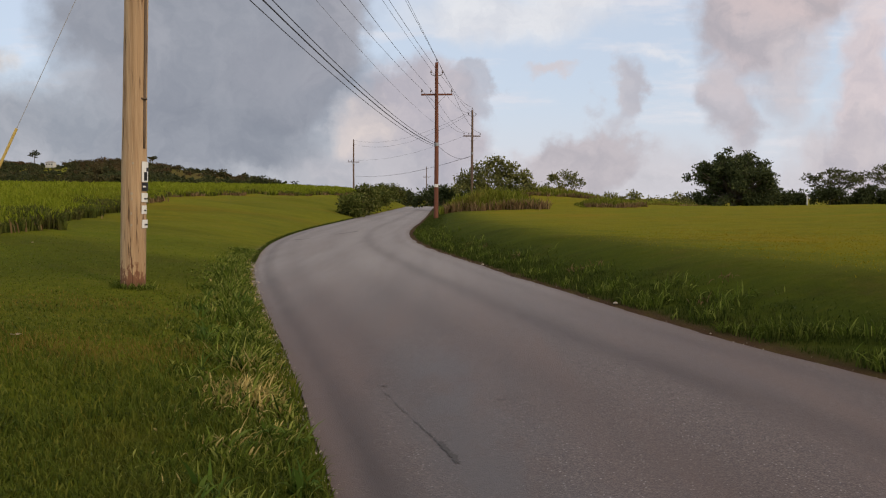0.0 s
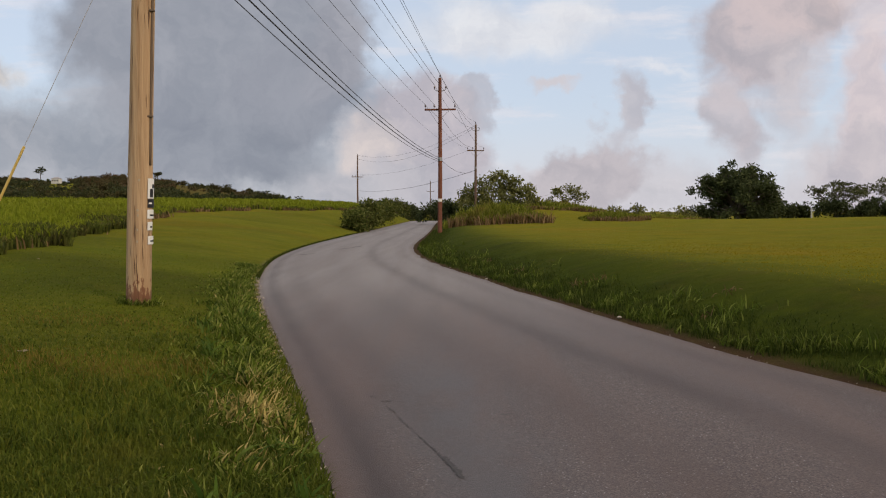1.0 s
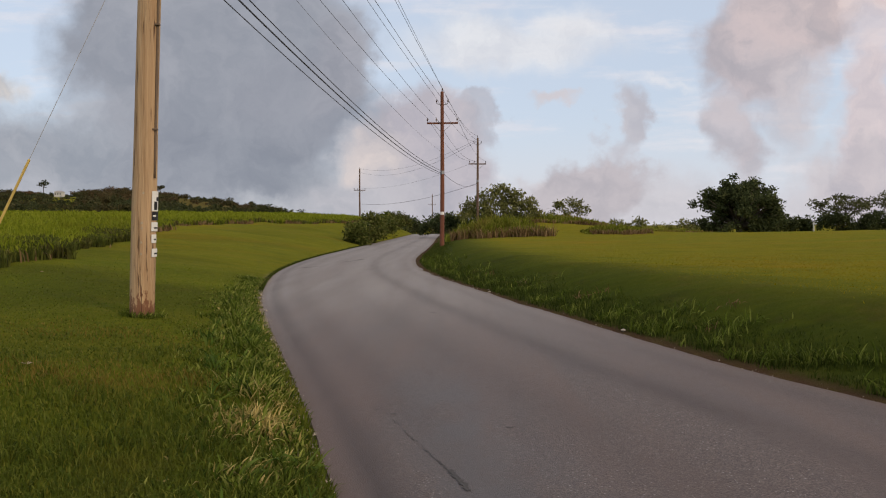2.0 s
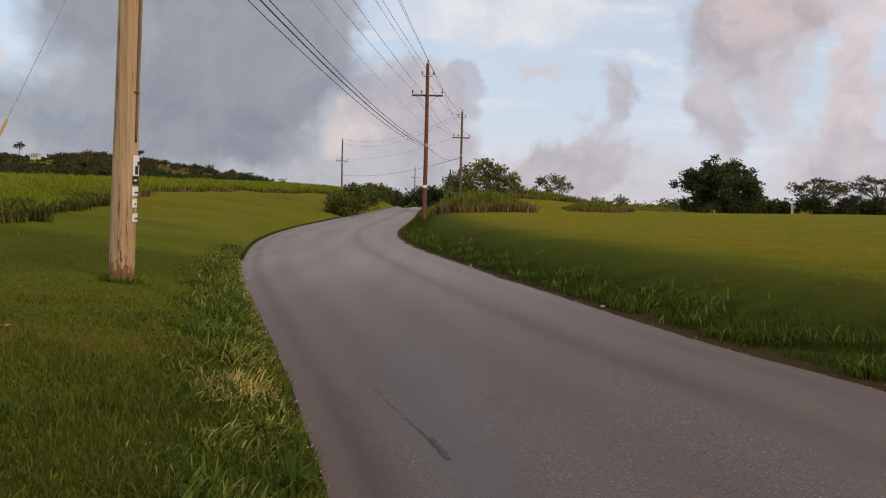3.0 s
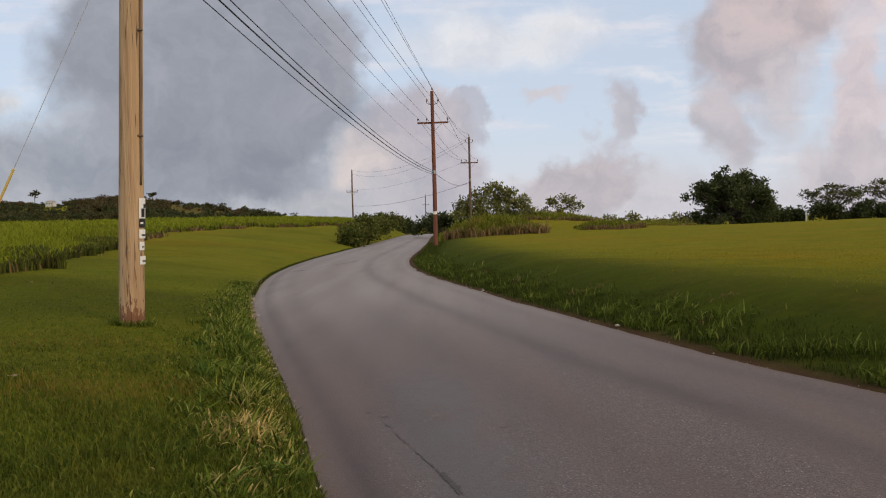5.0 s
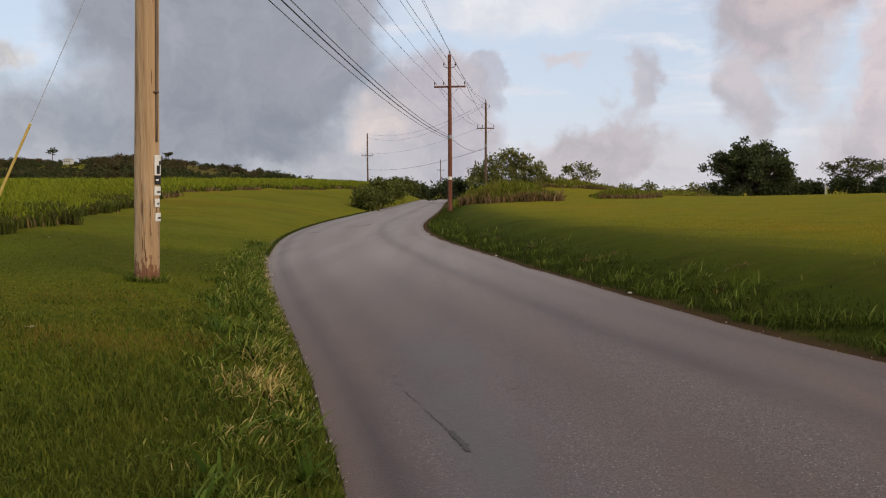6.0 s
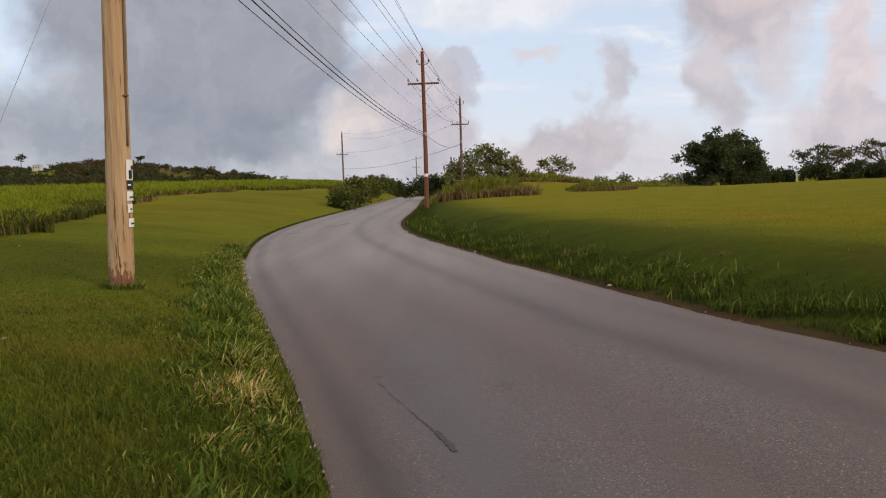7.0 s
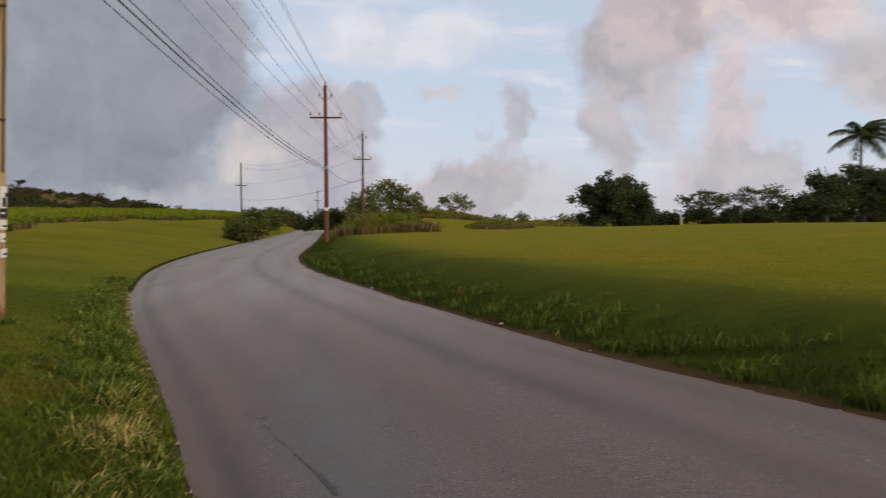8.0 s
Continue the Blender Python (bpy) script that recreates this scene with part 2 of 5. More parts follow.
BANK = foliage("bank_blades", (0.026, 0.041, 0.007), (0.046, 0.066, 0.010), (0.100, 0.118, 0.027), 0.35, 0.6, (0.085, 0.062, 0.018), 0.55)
TUFT = foliage("tuft_blades", (0.048, 0.074, 0.009), (0.090, 0.128, 0.016), (0.24, 0.27, 0.06), 0.35, 0.9, (0.06, 0.08, 0.012))
FIELD = foliage("field_blades", (0.161, 0.162, 0.010), (0.249, 0.211, 0.013), (0.334, 0.245, 0.020), 0.4, 0.16, (0.291, 0.186, 0.016))
CANE = foliage("cane_leaves", (0.135, 0.170, 0.012), (0.225, 0.265, 0.019), (0.320, 0.335, 0.038), 0.5, 0.16, (0.170, 0.170, 0.024), 0.52)
# Lower cane leaves in darker greens, standing for the shaded front face.
CANE_SHADE = foliage("shaded_stems", (0.038, 0.050, 0.011), (0.078, 0.096, 0.016), (0.150, 0.150, 0.038), 0.25, 0.5, (0.085, 0.060, 0.028))
TALL = foliage("tall_grass_blades", (0.10, 0.12, 0.014), (0.17, 0.19, 0.022), (0.27, 0.27, 0.05), 0.4, 0.25, (0.21, 0.15, 0.04), 0.52)
CANE_DRY = foliage("dead_cane_leaves", (0.115, 0.075, 0.035), (0.215, 0.140, 0.062), (0.340, 0.240, 0.125), 0.3)
LEAF_DARK = foliage("dark_leaves", (0.041, 0.052, 0.022), (0.066, 0.083, 0.032), (0.125, 0.144, 0.058), 0.3)
LEAF_BUSH = foliage("bush_leaves", (0.045, 0.060, 0.014), (0.085, 0.105, 0.022), (0.200, 0.195, 0.060), 0.35, 0.35, (0.085, 0.070, 0.026))
LEAF_THIN = foliage("thin_leaves", (0.060, 0.066, 0.028), (0.095, 0.102, 0.040), (0.170, 0.170, 0.075), 0.3)
LEAF_OLIVE = foliage("olive_leaves", (0.110, 0.115, 0.040), (0.173, 0.176, 0.054), (0.296, 0.289, 0.106), 0.35)
LEAF_FAR = foliage("far_leaves", (0.030, 0.040, 0.018), (0.050, 0.062, 0.024), (0.095, 0.09, 0.036), 0.25, 0.02, (0.11, 0.062, 0.032), 0.46)


def bark(name, c1, c2):
    m, net, p = material(name, 0.9)
    co = place(net)
    n = net.noise(net.scaled(co, 6, 6, 1.2), 3.0, 6)
    net.feed(p.inputs["Base Color"], net.mix(n, c1, c2))
    relief(net, p, n, 0.5)
    return m


BARK = bark("bark", (0.05, 0.04, 0.03), (0.14, 0.115, 0.09))


def pole_wood(name, pale, brown, crack, wear):
    m, net, p = material(name, 0.85)
    co = place(net)
    grain_n = net.noise(net.scaled(co, 26, 26, 0.7), 2.2, 6, 0.6)
    streak_n = net.noise(net.scaled(co, 7, 7, 0.35), 1.5, 4, 0.6, warp=0.6)
    c = net.mix(net.ramp(streak_n, 0.35, 0.68), pale, brown)
    c = net.mix(net.ramp(grain_n, 0.5, 0.75, 0.0, 0.6), c, wear)
    split = net.ramp(net.noise(net.scaled(co, 15, 15, 0.75), 2.0, 3, 0.5), 0.63, 0.69)
    c = net.mix(net.math("MULTIPLY", split, 0.85), c, crack)
    up = net.put("ShaderNodeSeparateXYZ")
    net.feed(up.inputs[0], co)
    rot_n = net.noise(net.scaled(co, 9, 9, 3.0), 1.6, 5, 0.65)
    rot_f = net.ramp(net.math("SUBTRACT", rot_n, net.math("MULTIPLY", up.outputs[2], 0.55)), 0.33, 0.40)
    c = net.mix(net.math("MULTIPLY", rot_f, 0.85), c, (0.17, 0.065, 0.035))
    net.feed(p.inputs["Base Color"], c)
    relief(net, p, net.math("SUBTRACT", grain_n, net.math("MULTIPLY", split, 1.5)), 0.9, 0.02)
    return m


POLE_PALE = pole_wood("weathered_pole", (0.52, 0.355, 0.205), (0.37, 0.23, 0.125), (0.11, 0.06, 0.035), (0.53, 0.40, 0.26))
POLE_RED = pole_wood("treated_pole", (0.20, 0.075, 0.045), (0.13, 0.05, 0.032), (0.05, 0.02, 0.015), (0.26, 0.11, 0.065))
POLE_GREY = pole_wood("grey_pole", (0.17, 0.11, 0.08), (0.12, 0.08, 0.06), (0.05, 0.03, 0.025), (0.22, 0.16, 0.12))


def plain(name, c, rough=0.5, metal=0.0, vary=0.18, scale=14.0):
    m, net, p = material(name, rough, metal)
    n = net.noise(place(net), scale, 5, 0.6)
    net.feed(p.inputs["Base Color"], net.mix(n, tuple(v * (1 - vary) for v in c), tuple(min(1, v * (1 + vary)) for v in c)))
    return m


WIRE = plain("wire_sheath", (0.03, 0.03, 0.034), 0.6)
WIRE_PALE = plain("bare_wire", (0.22, 0.22, 0.24), 0.45, 0.6)
STRAND = plain("dull_strand", (0.42, 0.42, 0.44), 0.6, 0.2)
STEEL = plain("galvanised_steel", (0.30, 0.30, 0.31), 0.45, 0.8)
PORCELAIN = plain("brown_porcelain", (0.07, 0.04, 0.035), 0.25)
PAPER = plain("white_notice", (0.72, 0.71, 0.68), 0.7, 0, 0.1, 30)
LITTER = plain("dry_husk", (0.42, 0.34, 0.24), 0.8)
INK = plain("black_print", (0.02, 0.02, 0.022), 0.6)
YELLOW = plain("yellow_plastic", (0.60, 0.43, 0.13), 0.5)
CONDUIT = plain("dark_moulding", (0.15, 0.105, 0.07), 0.7)
WHITEWASH = plain("whitewash", (0.540, 0.533, 0.504), 0.8)
ROOFING = plain("roof_sheet", (0.32, 0.30, 0.29), 0.6)
GLASSY = plain("dark_pane", (0.03, 0.035, 0.04), 0.15)
LIMESTONE = plain("pale_rubble", (0.38, 0.33, 0.27), 0.9, 0, 0.35, 9)

# asphalt: fine aggregate, worn pale, painted far sheen, browner and darker lanes, old stains
ASPHALT, na, pa = material("worn_asphalt", 0.6)
co = place(na)
agg = na.put("ShaderNodeTexVoronoi")
na.feed(agg.inputs["Vector"], co)
agg.inputs["Scale"].default_value = 105.0
speck = na.ramp(agg.outputs["Distance"], 0.05, 0.6)
tone = na.mix(na.noise(co, 190.0, 3, 0.7), (0.067, 0.050, 0.046), (0.134, 0.103, 0.095))
tone = na.mix(na.math("MULTIPLY", na.ramp(agg.outputs["Color"], 0.60, 0.78), 0.36), tone, (0.244, 0.193, 0.177))
tone = na.mix(na.math("MULTIPLY", na.ramp(agg.outputs["Color"], 0.42, 0.25), 0.5), tone, (0.037, 0.027, 0.027))
chip = na.put("ShaderNodeTexVoronoi")
na.feed(chip.inputs["Vector"], co)
chip.inputs["Scale"].default_value = 36.0
near_mid = na.ramp(chip.outputs["Distance"], 0.24, 0.14)
tone = na.mix(na.math("MULTIPLY", near_mid, na.ramp(chip.outputs["Color"], 0.61, 0.65, 0.0, 0.9)), tone, (0.36, 0.34, 0.33))
tone = na.mix(na.math("MULTIPLY", near_mid, na.ramp(chip.outputs["Color"], 0.42, 0.38, 0.0, 0.95)), tone, (0.018, 0.016, 0.016))
wide = na.noise(na.scaled(co, 1.0, 0.10, 1), 1.1, 4, 0.6)
tone = na.mix(na.math("MULTIPLY", na.ramp(wide, 0.42, 0.62), 0.55), tone, (0.122, 0.083, 0.072))
cool = na.ramp(na.noise(na.scaled(co, 1, 0.25, 1), 0.9, 5, 0.65), 0.50, 0.66)
tone = na.mix(na.math("MULTIPLY", cool, 0.45), tone, (0.085, 0.071, 0.075))
lane = na.painted("lane")
tone = na.mix(na.math("MULTIPLY", lane, na.ramp(na.noise(na.scaled(co, 1, 0.4, 1), 1.7, 4, 0.6), 0.3, 0.65, 0.55, 1.0)), tone, (0.057, 0.041, 0.038))
blot = na.ramp(na.noise(na.scaled(co, 1.0, 0.12, 1), 0.55, 4, 0.55), 0.42, 0.68)
tone = na.mix(na.math("MULTIPLY", blot, 0.40), tone, (0.122, 0.085, 0.076))
patchy = na.ramp(na.noise(na.scaled(co, 1, 0.22, 1), 2.6, 5, 0.65), 0.52, 0.72)
tone = na.mix(na.math("MULTIPLY", patchy, 0.30), tone, (0.061, 0.049, 0.050))
slate = na.math("MULTIPLY", na.painted("slate"), na.ramp(na.noise(na.scaled(co, 1, 0.5, 1), 1.4, 5, 0.65), 0.32, 0.58, 0.25, 1.0))
tone = na.mix(na.math("MULTIPLY", slate, 0.62), tone, (0.098, 0.097, 0.106))
# Pale far stretch: wear, with the grazing sheen put into the colour.
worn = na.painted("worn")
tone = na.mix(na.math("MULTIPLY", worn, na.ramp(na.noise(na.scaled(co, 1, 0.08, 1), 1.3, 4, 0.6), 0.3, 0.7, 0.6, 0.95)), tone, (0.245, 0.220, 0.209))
edge_w = na.painted("edge")
tone = na.mix(na.math("MULTIPLY", edge_w, na.ramp(na.noise(co, 5.0, 5, 0.7), 0.35, 0.6, 0.25, 0.8)), tone, (0.105, 0.070, 0.057))
na.feed(pa.inputs["Base Color"], tone)
relief(na, pa, na.math("ADD", speck, na.noise(co, 60.0, 3)), 0.45, 0.006)
pa.inputs["Specular IOR Level"].default_value = 0.28

TAR, nt, pt = material("crack_filler", 0.7)
nt.feed(pt.inputs["Base Color"], nt.mix(nt.noise(place(nt), 40.0, 4), (0.040, 0.037, 0.037), (0.072, 0.066, 0.066)))

# earth and turf under the blades
SOIL, ns, ps = material("turf", 1.0)
ps.inputs["Specular IOR Level"].default_value = 0.02
co = place(ns)
dry = ns.painted("dry")
bare = ns.painted("bare")
fine = ns.noise(co, 38.0, 5, 0.7)
turf = ns.mix(fine, (0.051, 0.080, 0.008), (0.114, 0.150, 0.014))
gold = ns.mix(fine, (0.134, 0.131, 0.009), (0.216, 0.184, 0.016))
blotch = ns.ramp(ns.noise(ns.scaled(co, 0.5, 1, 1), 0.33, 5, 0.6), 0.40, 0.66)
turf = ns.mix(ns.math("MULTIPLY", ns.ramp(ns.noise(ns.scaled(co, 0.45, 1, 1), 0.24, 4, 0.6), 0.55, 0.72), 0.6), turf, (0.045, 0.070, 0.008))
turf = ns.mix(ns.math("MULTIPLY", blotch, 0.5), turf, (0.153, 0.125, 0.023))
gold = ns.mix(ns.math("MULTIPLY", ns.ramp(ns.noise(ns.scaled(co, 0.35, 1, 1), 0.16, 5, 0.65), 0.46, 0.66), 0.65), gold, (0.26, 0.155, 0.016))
# Broad pale bands: shading of the swells put into the turf colour.
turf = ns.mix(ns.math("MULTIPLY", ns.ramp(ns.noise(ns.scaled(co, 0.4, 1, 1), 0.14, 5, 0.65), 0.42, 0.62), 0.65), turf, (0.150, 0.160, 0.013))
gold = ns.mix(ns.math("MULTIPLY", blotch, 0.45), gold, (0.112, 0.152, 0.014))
# Dark turf: bank's longer grass with shade painted in, and lawn swell shading.
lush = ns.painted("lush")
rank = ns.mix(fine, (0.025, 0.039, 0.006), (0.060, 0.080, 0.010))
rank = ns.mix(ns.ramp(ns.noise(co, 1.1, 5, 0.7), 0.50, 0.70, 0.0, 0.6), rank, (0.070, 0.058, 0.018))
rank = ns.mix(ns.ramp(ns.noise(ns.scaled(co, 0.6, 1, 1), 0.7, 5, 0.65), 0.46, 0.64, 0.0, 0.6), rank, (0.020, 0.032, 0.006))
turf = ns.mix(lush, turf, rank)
body_c = ns.mix(dry, turf, gold)
earth = ns.mix(ns.noise(co, 17.0, 6, 0.7), (0.032, 0.018, 0.012), (0.110, 0.062, 0.042))
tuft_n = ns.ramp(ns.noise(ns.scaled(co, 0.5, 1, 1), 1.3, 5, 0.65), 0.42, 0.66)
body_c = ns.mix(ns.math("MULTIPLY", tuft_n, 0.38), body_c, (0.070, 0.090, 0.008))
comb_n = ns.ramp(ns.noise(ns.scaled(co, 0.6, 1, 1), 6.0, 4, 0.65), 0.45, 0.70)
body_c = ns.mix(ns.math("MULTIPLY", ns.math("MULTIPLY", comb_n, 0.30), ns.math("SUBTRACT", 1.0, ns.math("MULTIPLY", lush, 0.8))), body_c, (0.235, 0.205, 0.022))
body_c = ns.mix(bare, body_c, earth)
grit = ns.ramp(ns.noise(co, 70.0, 3, 0.7), 0.35, 0.65)
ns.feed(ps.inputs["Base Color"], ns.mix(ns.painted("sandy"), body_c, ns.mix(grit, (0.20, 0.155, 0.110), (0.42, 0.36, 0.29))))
relief(ns, ps, ns.math("ADD", fine, ns.math("MULTIPLY", ns.noise(co, 4.0, 4), 2.0)), 0.8, 0.05)


# ---- making meshes ----
def mesh_of(name, verts, faces):
    """A mesh from an array of places and an array of equal-sided faces."""
    verts, faces = np.asarray(verts, np.float32), np.asarray(faces, np.int32)
    me = bpy.data.meshes.new(name)
    me.vertices.add(len(verts))
    me.vertices.foreach_set("co", verts.ravel())
    n, k = faces.shape
    me.loops.add(n * k)
    me.loops.foreach_set("vertex_index", faces.ravel())
    me.polygons.add(n)
    me.polygons.foreach_set("loop_start", np.arange(n, dtype=np.int32) * k)
    me.update(calc_edges=True)
    return me


def stuff(name, verts, faces, mat_, label, category, kind="stuff"):
    me = mesh_of(name, verts, faces)
    me.materials.append(mat_)
    return tagged(new(name, me), label, category, kind=kind)


def part(name, bm, mat_, parent=None, label="", soft=False):
    me = bpy.data.meshes.new(name)
    bm.to_mesh(me)
    bm.free()
    me.materials.append(mat_)
    if soft:
        me.polygons.foreach_set("use_smooth", [True] * len(me.polygons))
    ob = new(name, me)
    ob.parent = parent
    return tagged(ob, label)


def leaf_part(name, verts, faces, mat_, parent, label=""):
    me = mesh_of(name, verts, faces)
    me.materials.append(mat_)
    ob = new(name, me)
    ob.parent = parent
    return tagged(ob, label)


def base(name, x, y, z, label, category, group=""):
    ob = new(name)
    ob.location = (x, y, z)
    ob.empty_display_size = 0.3
    return tagged(ob, label, category, group)


def box(bm, cx, cy, cz, sx, sy, sz, bevel=0.0, turn=0.0):
    m = Matrix.Translation((cx, cy, cz)) @ Matrix.Rotation(turn, 4, "Z") @ Matrix.Diagonal((sx, sy, sz, 1))
    made = bmesh.ops.create_cube(bm, size=1.0, matrix=m)["verts"]
    if bevel:
        edges = list({e for v in made for e in v.link_edges})
        bmesh.ops.bevel(bm, geom=edges, offset=bevel, segments=1, affect="EDGES")


def tube(bm, path, radii, sides=8, cap=True):
    """A round rod along a path of points."""
    path = [Vector(p) for p in path]
    rings = []
    for i, p in enumerate(path):
        d = (path[min(i + 1, len(path) - 1)] - path[max(i - 1, 0)]).normalized()
        a = d.orthogonal().normalized() if abs(d.z) < 0.95 else Vector((1, 0, 0)) - d * d.x
        a.normalize()
        b = d.cross(a)
        rings.append([bm.verts.new(p + (a * math.cos(2 * math.pi * k / sides) + b * math.sin(2 * math.pi * k / sides)) * radii[i]) for k in range(sides)])
    for r, s in zip(rings, rings[1:]):
        for k in range(sides):
            bm.faces.new((r[k], r[(k + 1) % sides], s[(k + 1) % sides], s[k]))
    if cap:
        bm.faces.new(rings[0][::-1])
        bm.faces.new(rings[-1])


rng = np.random.default_rng(7)


def blades(pts, height, width, lean, fold=0.55, rise=0.62):
    """Bent blades of grass: five corners, three faces each."""
    n = len(pts)
    az, face = rng.uniform(0, 2 * np.pi, n), rng.uniform(0, 2 * np.pi, n)
    go = np.stack([np.cos(az), np.sin(az), 0 * az], 1) * (lean * height)[:, None]
    side = np.stack([np.cos(face), np.sin(face), 0 * face], 1) * (width / 2)[:, None]
    up = np.stack([0 * az, 0 * az, height], 1)
    drop = np.sqrt(np.clip(1 - np.minimum(lean, 0.95) ** 2, 0.05, 1))[:, None]
    mid = pts + up * rise * (0.5 + 0.5 * drop) + go * 0.3
    tip = pts + up * drop + go
    v = np.stack([pts - side - up * 0.08, pts + side - up * 0.08, mid + side * fold * 1.3, mid - side * fold * 1.3, tip], 1).reshape(-1, 3)
    k = np.arange(n)[:, None] * 5
    f = np.stack([k + [[0, 1, 2]], k + [[0, 2, 3]], k + [[3, 2, 4]]], 1).reshape(-1, 3)
    return v, f


def long_blades(pts, height, width, lean):
    """Arching leaves of four lengths, for grass seen from near."""
    n = len(pts)
    az = rng.uniform(0, 2 * np.pi, n)
    lean = lean * rng.uniform(0.3, 1.6, n)
    out = np.stack([np.cos(az), np.sin(az), 0 * az], 1)
    side = np.stack([-np.sin(az + 0.5), np.cos(az + 0.5), 0.35 * np.ones(n)], 1) * (width / 2)[:, None]
    bend0, rows = rng.uniform(0.05, 0.35, n), []
    p = pts.copy()
    step = (height / 3.2)[:, None]
    for k, ww in enumerate((0.7, 1.0, 0.85, 0.5)):
        rows += [p - side * ww, p + side * ww]
        ang = np.minimum(bend0 + lean * (k + 0.3) * 0.55, 2.3)[:, None]
        p = p + step * (out * np.sin(ang) + np.array([[0, 0, 1.0]]) * np.cos(ang))
    v = np.stack(rows + [p], 1).reshape(-1, 3)
    k = np.arange(n)[:, None] * 9
    f = np.stack([k + [q] for q in ((0, 1, 3), (0, 3, 2), (2, 3, 5), (2, 5, 4), (4, 5, 7), (4, 7, 6), (6, 7, 8))], 1).reshape(-1, 3)
    return v, f


def scatter(n, near, far, a0=-47.0, a1=52.0):
    """Points on the plan, thinning out with distance."""
    r = near * (far / near) ** rng.random(n)
    a = np.radians(rng.uniform(a0, a1, n))
    return r * np.sin(a), r * np.cos(a), r


def on_land(x, y):
    return np.stack([x, y, ground_z(x, y)], 1)


def edges_at(y):
    return spline(y, LEFT_Y, LEFT_X), spline(y, RIGHT_Y, RIGHT_X)


# ---- ground, one sheet to the horizon ----
def steps(parts):
    out = [np.arange(a, b, s) for a, b, s in parts]
    return np.concatenate(out + [[parts[-1][1]]])


gx = steps([(-3200, -600, 200), (-600, -120, 16), (-120, -40, 4), (-40, -14, 1.2), (-14, 14, 0.22), (14, 40, 1.0), (40, 120, 4), (120, 600, 20), (600, 3200, 200)])
gy = steps([(-3200, -300, 200), (-300, -30, 15), (-30, 0, 1.5), (0, 32, 0.25), (32, 80, 0.8), (80, 200, 2.5), (200, 620, 8), (620, 3200, 180)])
GX, GY = np.meshgrid(gx, gy)
xl, xr = edges_at(GY)
GZ = ground_z(GX, GY)
inside = np.minimum(GX - xl, xr - GX)
GZ = GZ - 0.012 * smooth(inside, -0.25, 0.0) - 0.09 * smooth(inside, 0.0, 0.35)
cols = len(gx)
ids = np.arange(GX.size).reshape(GX.shape)
quads = np.stack([ids[:-1, :-1], ids[:-1, 1:], ids[1:, 1:], ids[1:, :-1]], -1).reshape(-1, 4)
gme = mesh_of("ground", np.stack([GX, GY, GZ], -1).reshape(-1, 3), quads)
gme.materials.append(SOIL)
gme.polygons.foreach_set("use_smooth", [True] * len(gme.polygons))
dr_, dl_ = GX - xr, xl - GX
# Paler line beside the cane: the lit crest put into the turf colour.
lit_rim = 0.5 * np.exp(-(((GX - cane_edge(GY) - 0.9) / 0.8) ** 2)) * smooth(GY, 38, 46)
# Right: golden dry field. Left: far lawn paled for its sunlit slope.
dry_lit = lit_rim * (dl_ > 1) + np.where(dr_ > 0, smooth(dr_, 1.2, 7.5), 0.15 + 0.35 * smooth(GY + 3 * wobble(GX, GY, 0.4, 6), 21, 31)) * np.ones_like(GX)
strip = 0.26 + 0.10 * np.exp(-(((GY - 8) / 3.0) ** 2)) + 0.05 * wobble(GX, GY, 1.5, 2)
bareness = np.maximum(np.exp(-((dr_ - 0.06) / strip) ** 2) * 0.97, np.exp(-((dl_ + 0.04) / 0.09) ** 2) * 0.8)
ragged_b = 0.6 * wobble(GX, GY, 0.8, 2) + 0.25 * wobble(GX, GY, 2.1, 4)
# Bank: long grass darkened for shade. Far lawn: painted shade between swells.
lush_shade = np.where(dr_ > 0, 1 - smooth(dr_ + ragged_b, 1.9, 5.6), 0.8 * dark_lawn_share(GX, GY) * (dl_ > 0) * (1 - smooth(GY, 30, 60)) + 0.8 * np.clip(wobble(GX * 0.45, GY, 0.42, 11), 0, 1) * (dl_ > 0.5) * smooth(GY, 22, 28) * (1 - smooth(GY, 75, 95)))
sandy = np.exp(-(((dl_ - 0.05) / (0.07 + 0.0015 * np.clip(GY, 0, 60))) ** 2)) * smooth(GY, 1, 3) * (1 - smooth(GY, 19, 27))
slope_u = GX / np.maximum(GY, 30)
bareness = np.maximum(bareness, 0.6 * smooth(GY, 230, 300) * smooth(slope_u, -0.44, -0.36) * (slope_u < -0.1))
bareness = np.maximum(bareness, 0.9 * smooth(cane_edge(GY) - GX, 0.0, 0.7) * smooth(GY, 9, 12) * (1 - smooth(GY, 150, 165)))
for key, arr in (("dry", dry_lit), ("bare", bareness), ("lush", lush_shade), ("sandy", sandy)):
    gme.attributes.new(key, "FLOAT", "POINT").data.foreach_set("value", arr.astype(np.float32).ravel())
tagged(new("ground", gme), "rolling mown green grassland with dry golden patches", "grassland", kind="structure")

# ---- road ----
ry = steps([(-60, -4, 2.0), (-4, 30, 0.16), (30, 70, 0.5), (70, 230, 2.0)])
el, er = edges_at(ry)
ragged = np.array([noise.noise(Vector((0, y * 1.3, 0))) * 0.015 + noise.noise(Vector((3, y * 5.1, 0))) * 0.012 for y in ry])
ragged_r = np.array([noise.noise(Vector((9, y * 0.9, 0))) * 0.07 + noise.noise(Vector((5, y * 4.1, 0))) * 0.035 for y in ry])
ACROSS = 41
tt = np.linspace(0, 1, ACROSS)
RX = (el + ragged)[:, None] * (1 - tt) + (er + ragged_r)[:, None] * tt
RY = ry[:, None] + 0 * RX
